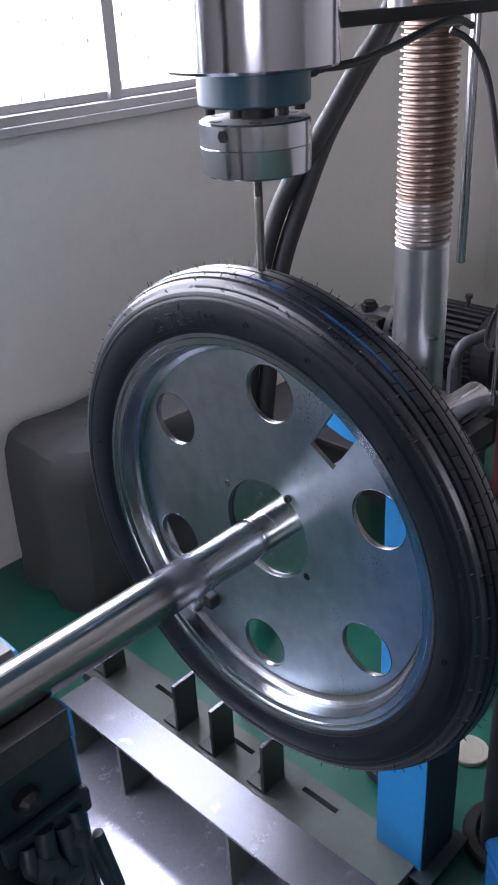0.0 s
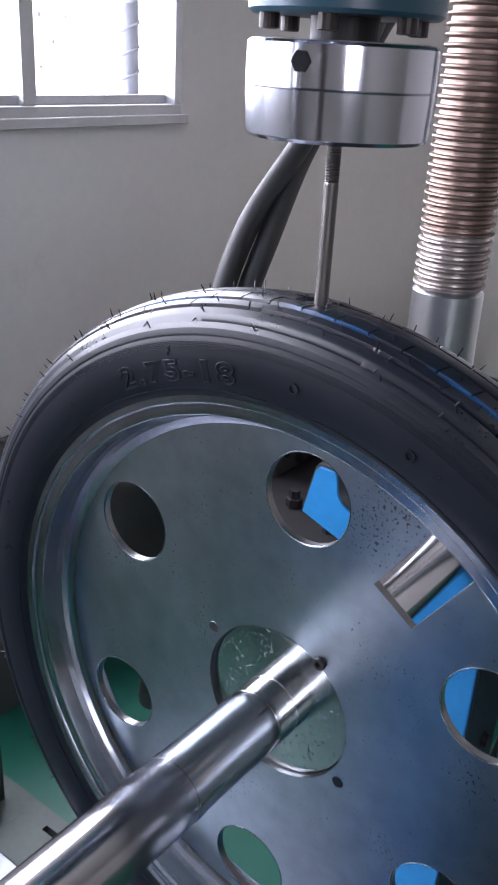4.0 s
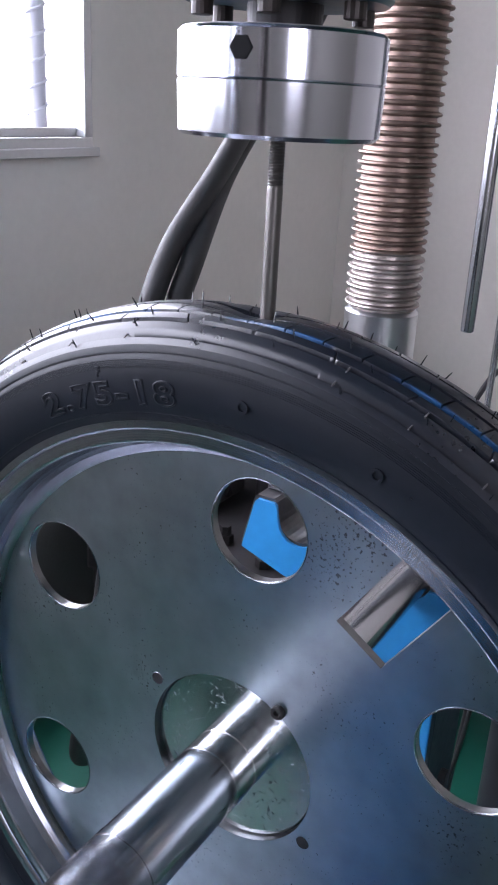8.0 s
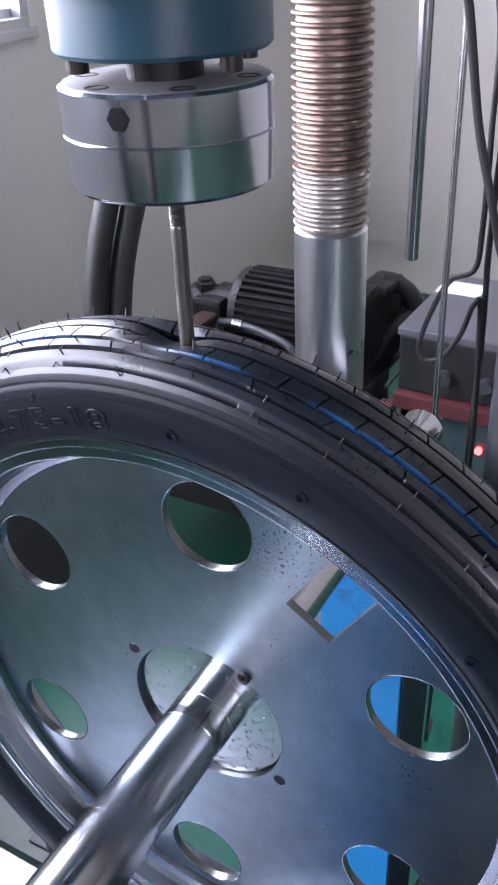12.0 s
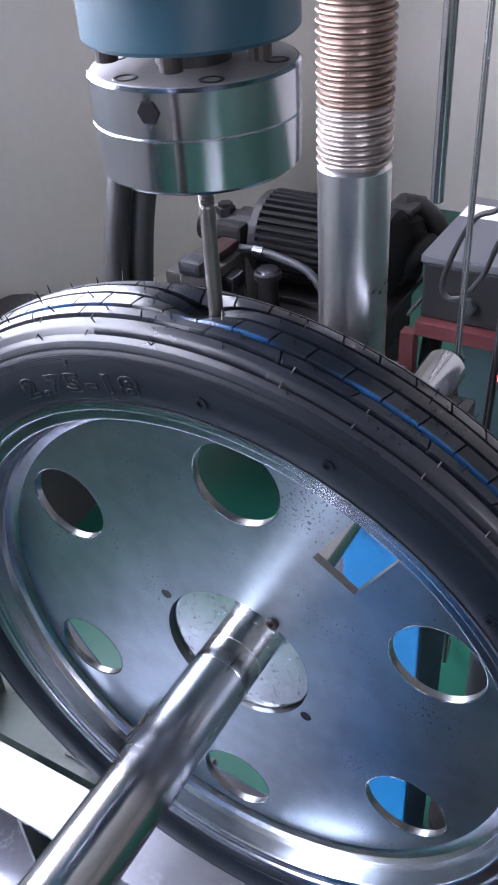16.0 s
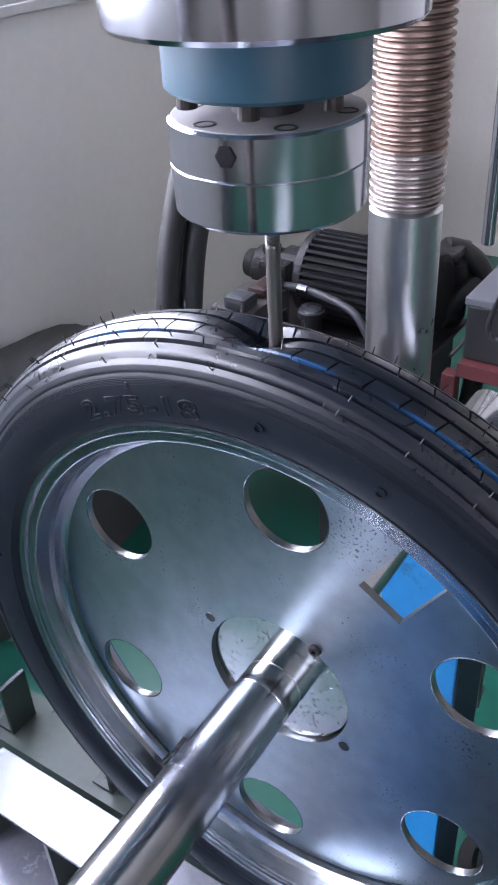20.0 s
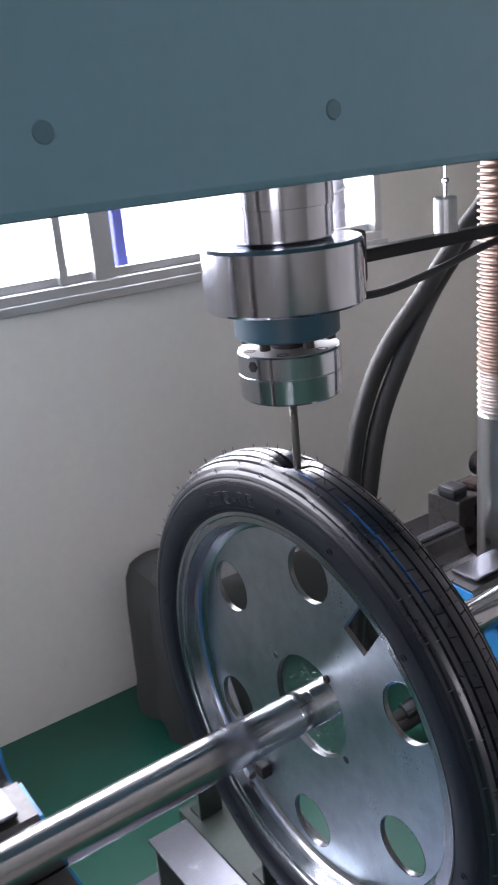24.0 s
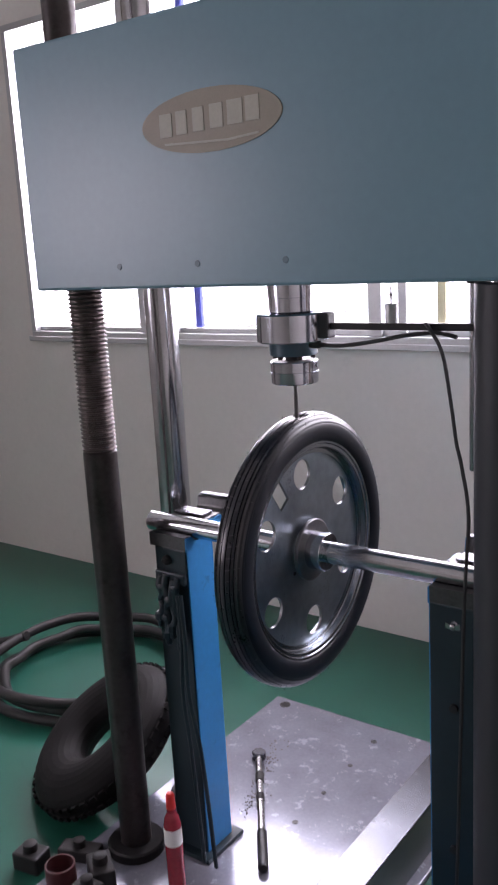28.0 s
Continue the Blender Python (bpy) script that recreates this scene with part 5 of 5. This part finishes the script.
def build_cart():
    c = thing("red_cart", "low red-painted steel frame cart", "cart", 1.12, -0.30, 0.0)
    w, d, h = 0.62, 0.58, 0.560
    for x in (0.0, w):
        for y in (0.0, d):
            part("leg", box(x, x + 0.03, y, y + 0.03, 0.0, h - 0.031, 0.002), REDPAINT, c)
    part("rail", box(0.0, w + 0.03, 0.0, 0.03, h - 0.0305, h, 0.002), REDPAINT, c)
    part("rail", box(0.0305, w - 0.0005, d + 0.022, d + 0.029, h - 0.008, h - 0.001, 0.001), STRIP, c, "bare steel edge bar")
    for y in (0.0, d):
        part("rail", box(0.031, w - 0.001, y + 0.004, y + 0.026, 0.15, 0.18, 0.002), REDPAINT, c)
    for x in (0.0, w):
        part("rail", box(x, x + 0.03, 0.031, d - 0.001, h - 0.0305, h, 0.002), REDPAINT, c)
    part("tray", box(0.031, w - 0.001, 0.031, d - 0.001, 0.18, 0.188), DARK_OIL, c)
    part("shelf", box(0.0305, w - 0.0005, 0.0305, d - 0.0005, h - 0.02, h - 0.012), DARK_OIL, c)
    b = thing("control_box", "dark grey metal control box with a white paper label", "control box", 1.14, -0.20, h + 0.0005)
    part("case", box(0.004, 0.316, 0.004, 0.478, 0.0, 0.118, 0.005), BLACK, b, "black control box front")
    part("lid", box(0.0, 0.32, 0.0, 0.482, 0.1185, 0.1345, 0.003), BOXGREY, b, "dark grey painted lid")
    part("label", box(0.205, 0.275, 0.385, 0.478, 0.135, 0.1356), PAPER, b, "white paper label")
    for y in (0.12, 0.20, 0.30, 0.38):
        part("socket", lathe([(-0.010, 0.009), (-0.010, 0.014), (0.0035, 0.016)], "x", 18, (0.0, y, 0.045)), SLEEVE, b, "dark grey round socket")
    s = thing("switch_box", "dark switch box with a lit red lamp on the cart tray", "switch box", 1.19, 0.0, 0.1885)
    part("case", box(0.0, 0.30, 0.0, 0.20, 0.0, 0.315, 0.006), SWITCH_TEAL, s)
    part("front", box(-0.003, -0.0005, 0.008, 0.192, 0.008, 0.307, 0.001), SWITCH_TEAL, s)
    part("lamp", lathe([(-0.014, 0.004), (-0.012, 0.0075), (-0.0035, 0.0075)], "x", 14, (0.0, 0.111, 0.246)), LED, s, "small lit red lamp")
    part("button", lathe([(-0.014, 0.008), (-0.012, 0.010), (-0.0035, 0.010)], "x", 14, (0.0, 0.050, 0.246)), STRIP, s)
    can = thing("oil_can", "small grey oil can on the cart tray", "can", 1.30, -0.15, 0.1885)
    part("body", lathe([(0, 0.06), (0.004, 0.064), (0.16, 0.064), (0.18, 0.03), (0.21, 0.025)], "z", 28), SLEEVE, can, smooth=True)


SWITCH_TEAL = material("dull_dark_teal_paint", (0.030, 0.060, 0.066), 0.5, spread=0.15, scale=8, fine=90, bump=0.06)
BOXGREY = material("slate_grey_paint", (0.075, 0.080, 0.092), 0.45, spread=0.12, scale=8, fine=90, bump=0.05)
PAPER = material("white_paper", (0.75, 0.75, 0.73), 0.7, spread=0.05, scale=10, fine=100, bump=0.05)
LED = glow("red_lamp_glow", (1.0, 0.06, 0.05), 6.0)
build_cart()


# ---- on the floor ----
def build_floor_things():
    tyre = thing("spare_tyre", "dusty black tyre leaning tilted by the column", "tyre", -0.73, 0.05, 0.0)
    prof = []
    for k in range(28):
        a = 2 * math.pi * k / 28
        prof.append((0.052 + 0.066 * math.sin(a), 0.168 + 0.085 * math.cos(a)))
    tyre.matrix_basis = pose(-0.76, 0.09, 0.118, 28, -22, 0)
    part("body", lathe(prof, "z", 72, closed=True), OLD_RUBBER, tyre, smooth=True)
    nib = bmesh.new()
    for k in range(48):
        a = 2 * math.pi * k / 48
        for z in (0.035, 0.07):
            box(-0.004, 0.004, -0.009, 0.009, -0.007, 0.007, 0.0, nib)
            bmesh.ops.transform(nib, matrix=pose(0.2535 * math.cos(a), 0.2535 * math.sin(a), z, 0, 0, math.degrees(a)), verts=nib.verts[-8:])
    part("tread_lug", nib, OLD_RUBBER, tyre, kind="stuff")
    coil = thing("hose_coil", "coiled black rubber hose lying on the floor", "hose coil", -1.33, 0.53, 0.0)
    for r, z, dx in ((0.36, 0.021, 0.0), (0.33, 0.052, 0.02), (0.36, 0.085, -0.02)):
        pts = [(dx + (r + 0.012 * math.sin(3 * k + z * 50)) * math.cos(2 * math.pi * k / 20), r * math.sin(2 * math.pi * k / 20), z + 0.006 * math.sin(k * 1.7)) for k in range(20)]
        part("loop", tube(pts + [pts[0]], 0.019, 12, 5), HOSE, coil, smooth=True)
    part("tail", tube([(-0.36, 0.0, 0.085), (-0.55, -0.05, 0.03), (-0.9, -0.1, 0.02), (-1.3, 0.1, 0.02)], 0.019, 12), HOSE, coil, smooth=True)
    bot = thing("spray_bottle", "slim bottle of red liquid with a red cap", "bottle", -0.315, -0.165, 0.0205)
    part("body", lathe([(0, 0.019), (0.003, 0.022), (0.17, 0.022), (0.19, 0.018), (0.205, 0.011), (0.215, 0.011)], "z", 28), REDPLASTIC, bot, "red translucent bottle", smooth=True)
    part("label", lathe([(0.12, 0.0224), (0.165, 0.0224)], "z", 28, caps=False), PAPER, bot, "pale paper band")
    part("cap", lathe([(0.2155, 0.012), (0.25, 0.011), (0.256, 0.008), (0.257, 0.002)], "z", 20), CAPRED, bot, "bright red cap", smooth=True)
    wr = thing("torque_wrench", "long steel torque wrench lying on the base plate", "wrench", -0.455, 0.385, 0.034, rz=-53.5)
    part("bar", lathe([(0.02, 0.0105), (0.36, 0.0105)], "x", 16), COLUMN, wr, smooth=True)
    part("grip", lathe([(0.36, 0.012), (0.365, 0.0135), (0.50, 0.0135), (0.505, 0.011)], "x", 20), BLACK, wr, smooth=True)
    part("head", lathe([(-0.0135, 0.018), (-0.010, 0.021), (0.010, 0.021), (0.013, 0.018)], "z", 24), STRIP, wr)
    part("collar", lathe([(0.10, 0.0125), (0.14, 0.0125)], "x", 16), DARK_OIL, wr)
    part("collar", lathe([(0.20, 0.0115), (0.23, 0.0115)], "x", 16), DARK_OIL, wr)
    cup = thing("tin_cup", "small dark red-brown tin by the column", "tin", -0.55, -0.33, 0.0205)
    part("body", lathe([(0, 0.035), (0.003, 0.038), (0.07, 0.038), (0.072, 0.036), (0.072, 0.033), (0.006, 0.033)], "z", 28, caps=False), REDPAINT, cup, smooth=True)
    for k, (x, y, rz, sx, sy, sz) in enumerate(((-0.60, -0.22, 20, 0.11, 0.05, 0.05), (-0.47, -0.27, -35, 0.09, 0.06, 0.07), (-0.56, -0.44, 60, 0.12, 0.04, 0.04), (-0.70, -0.30, 10, 0.08, 0.06, 0.05), (-0.42, -0.36, 5, 0.07, 0.05, 0.09))):
        z = 0.0205 if x > -0.60 else 0.001
        b = thing("iron_block", "greasy dark iron block among the tools", "iron block", x, y, z, rz=rz, group="loose iron parts")
        part("body", box(-sx / 2, sx / 2, -sy / 2, sy / 2, 0, sz, 0.006), DARK_OIL, b)
        part("boss", lathe([(sz + 0.0005, sy * 0.32), (sz + 0.02, sy * 0.30), (sz + 0.022, sy * 0.2)], "z", 18), DARK_OIL, b, smooth=True)
    blk = thing("iron_block", "dark iron block lying on the green floor", "iron block", -1.15, -0.38, 0.0, rz=25, group="loose iron parts")
    part("body", box(-0.07, 0.07, -0.04, 0.04, 0, 0.05, 0.006), DARK_OIL, blk)
    part("boss", box(-0.03, 0.03, -0.02, 0.02, 0.0505, 0.075, 0.004), DARK_OIL, blk)
    tub = thing("blue_tool_case", "glossy blue plastic tool case with a pale sticker", "tool case", 0.44, -0.30, 0.0, rz=-35)
    part("body", box(-0.16, 0.16, -0.09, 0.09, 0.0, 0.12, 0.012), BLUEPLASTIC, tub)
    part("lid", box(-0.162, 0.162, -0.092, 0.092, 0.121, 0.15, 0.010), BLUEPLASTIC, tub)
    part("sticker", box(-0.07, -0.02, 0.02, 0.05, 0.1503, 0.1508), PAPER, tub, "small pale sticker")
    part("handle", tube([(-0.05, -0.02, 0.148), (-0.05, -0.02, 0.172), (0.05, -0.02, 0.172), (0.05, -0.02, 0.148)], 0.006, 10), BLACK, tub)


REDPLASTIC = material("red_liquid_plastic", (0.30, 0.03, 0.045), 0.2, spread=0.15, scale=16, fine=120, bump=0.02)
CAPRED = material("red_plastic", (0.62, 0.03, 0.025), 0.35, spread=0.1, scale=16, fine=120, bump=0.02)
BLUEPLASTIC = material("blue_plastic", (0.012, 0.11, 0.30), 0.22, spread=0.1, scale=8, fine=90, bump=0.02)
OLD_RUBBER = material("old_tyre_rubber", (0.006, 0.006, 0.0065), 0.7, spread=0.2, scale=10, fine=120, bump=0.05, spec=0.2)
build_floor_things()


# ---- small things on the wheel ----
def build_wheel_details():
    crown = sorted((x, r) for x, r in profile_points() if r > 0.28)
    cx, cr = [c[0] for c in crown], [c[1] for c in crown]
    verts, faces = [], []

    def add_nib(foot, out, long):
        nv, nf = nib_mesh(foot, out, long)
        k0 = len(verts)
        verts.extend(nv)
        faces.extend(tuple(k0 + v for v in f) for f in nf)
    rnd = random.Random(5)
    for x, every, start in NIBS + ((-0.0315, 72, 60), (0.0315, 72, 24)):
        for i in range(start % every, N_ANG, every):
            if min(i, N_ANG - i) > DENT_HALF or abs(x) > 0.03:
                r = float(np.interp(x, cx, cr))
                add_nib(Vector(ring_place(i + 0.5, x, r)), nib_way(i, x), rnd.uniform(0.0038, 0.0062))
    for a, r in ((11.5, 0.2462), (26, 0.262), (-40, 0.258), (70, 0.26), (120, 0.262), (200, 0.26), (290, 0.262)):
        y, z = disc_point(r, radians(a))
        add_nib(Vector((-0.036 if r > 0.25 else -0.0332, y, z)), Vector((-0.8, -0.3 * math.sin(radians(a)), 0.6)).normalized(), 0.004)
    me = bpy.data.meshes.new("mould_nib")
    me.from_pydata(verts, [], faces)
    me.materials.append(RUBBER)
    tagged(new("mould_nib", me), "thin rubber mould nibs", kind="stuff").parent = TYRE
    # thin webs of flash across the outer grooves
    bm = bmesh.new()
    for g, start in ((-0.0294, 20), (-0.0228, 22), (0.0294, 8), (0.0228, 10)):
        for i in range(start, N_ANG, 36):
            if min(i, N_ANG - i) > DENT_HALF:
                r = float(np.interp(g, cx, cr)) - 0.0007
                a = 2 * math.pi * i / N_ANG
                lo, hi = (g - 0.0024, r - 0.0008 if g < 0 else r + 0.0012), (g + 0.0024, r + 0.0012 if g < 0 else r - 0.0008)
                tube([(lo[0], -lo[1] * math.sin(a), lo[1] * math.cos(a)), (hi[0], -hi[1] * math.sin(a), hi[1] * math.cos(a))], 0.00045, 6, bm=bm, curved=False)
    part("mould_flash", bm, FLASH, TYRE, "thin pale webs of mould flash", kind="stuff")
    # raised outlined lettering on the sidewall
    left = sorted((r, x) for x, r in profile_points() if x < 0 and 0.241 < r < 0.279)
    side_r, side_x = [q[0] for q in left], [q[1] for q in left]
    for body, size, a_mid, r_mid, fine in (("2.75-18", 0.0185, -16.3, 0.2572, 0.0006), ("F", 0.0075, -16.6, 0.2705, 0.0005)):
        cu = bpy.data.curves.new("lettering", "FONT")
        cu.body, cu.size, cu.align_x, cu.align_y = body, size, "CENTER", "CENTER"
        cu.space_character = 1.2
        cu.offset = 0.0006 if size > 0.01 else 0.0
        cu.fill_mode, cu.bevel_depth, cu.bevel_resolution = "NONE", fine, 1
        tmp = new("lettering_curve", cu)
        me = bpy.data.meshes.new_from_object(tmp.evaluated_get(bpy.context.evaluated_depsgraph_get()))
        bpy.data.objects.remove(tmp)
        if len(body) > 2:
            wide = max(v.co.x for v in me.vertices) - min(v.co.x for v in me.vertices)
            for v in me.vertices:
                v.co.x *= 0.1005 / wide
        for v in me.vertices:
            a = radians(a_mid) + v.co.x / r_mid
            r = r_mid + v.co.y
            xs = float(np.interp(r, side_r, side_x))
            v.co = (xs - v.co.z - 0.0002, -r * math.sin(a), r * math.cos(a))
        me.materials.clear()
        me.materials.append(RUBBER)
        ob = new("size_lettering", me)
        ob.parent = TYRE
        tagged(ob, "raised rubber size lettering")
    # small round mould marks and fine rings under the shoulder
    for a, r in ((4.3, 0.2606), (21.7, 0.2614), (48, 0.257), (95, 0.26), (150, 0.257), (210, 0.26), (280, 0.258)):
        y, z = disc_point(r, radians(a))
        xs = float(np.interp(r, side_r, side_x))
        part("mould_mark", lathe([(xs + 0.0005, 0.0036), (xs - 0.0011, 0.0036), (xs - 0.0011, 0.0022), (xs + 0.0005, 0.0020)], "x", 16, (0, y, z), caps=False), RUBBER, TYRE)
    for r, h in ((0.2456, 0.0006), (0.2722, 0.0002), (0.2732, 0.0002), (0.2742, 0.0002), (0.2752, 0.0002), (0.2762, 0.0002)):
        xs = float(np.interp(r, side_r, side_x))
        part("mould_ring", lathe([(xs + 0.0012, r - 0.0006), (xs - h, r - 0.0002), (xs - h, r + 0.0002), (xs + 0.0012, r + 0.0006)], "x", 200, caps=False), RUBBER, TYRE, smooth=True)
    v = part("valve", lathe([(-0.004, 0.0075), (0.0, 0.0085)], "x", 12, (0, 0.101, -0.147)), DARK_OIL, WHEEL, "small dark valve block")
    part("valve_body", box(-0.016, -0.001, 0.088, 0.104, -0.152, -0.134, 0.002), DARK_OIL, v)
    part("valve_stem", tube([(-0.010, 0.100, -0.140), (-0.013, 0.108, -0.152), (-0.016, 0.116, -0.164)], 0.0042, 12), STRIP, v, "bright valve stem")
    part("set_screw", lathe([(-0.001, 0.0018), (-0.0035, 0.0022), (-0.0035, 0.0042), (-0.0028, 0.0048), (0.006, 0.0048)], "x", 18, (0, -0.035, 0.054)), DARK_OIL, WHEEL, "black socket set screw")


build_wheel_details()


# ---- what moves ----
def motions():
    def depth(t):
        return 0.00095 * t

    base = RAM.matrix_basis.copy()
    walk(RAM, [(t, Matrix.Translation((0, 0, -depth(t))) @ base) for t in (0.0, 7.0, 14.0, 21.0, 28.0)])
    for ob, s, x, c in TREAD:
        rows = []
        for t in (0.0, 7.0, 14.0, 21.0, 28.0):
            d = 0.88 * max(0.0, depth(t) - 0.0006)
            f = dent_shape(s, x)
            gs = (dent_shape(s + 0.0005, x) - dent_shape(s - 0.0005, x)) / 0.001 * d
            gx = (dent_shape(s, x + 0.0005) - dent_shape(s, x - 0.0005)) / 0.001 * d
            turn = Matrix.Rotation(math.atan(gs), 4, "X") @ Matrix.Rotation(math.atan(gx), 4, "Y")
            rows.append((t, Matrix.Translation(c + Vector((0, 0, -f * d))) @ turn @ Matrix.Translation(-c)))
        walk(ob, rows)


motions()
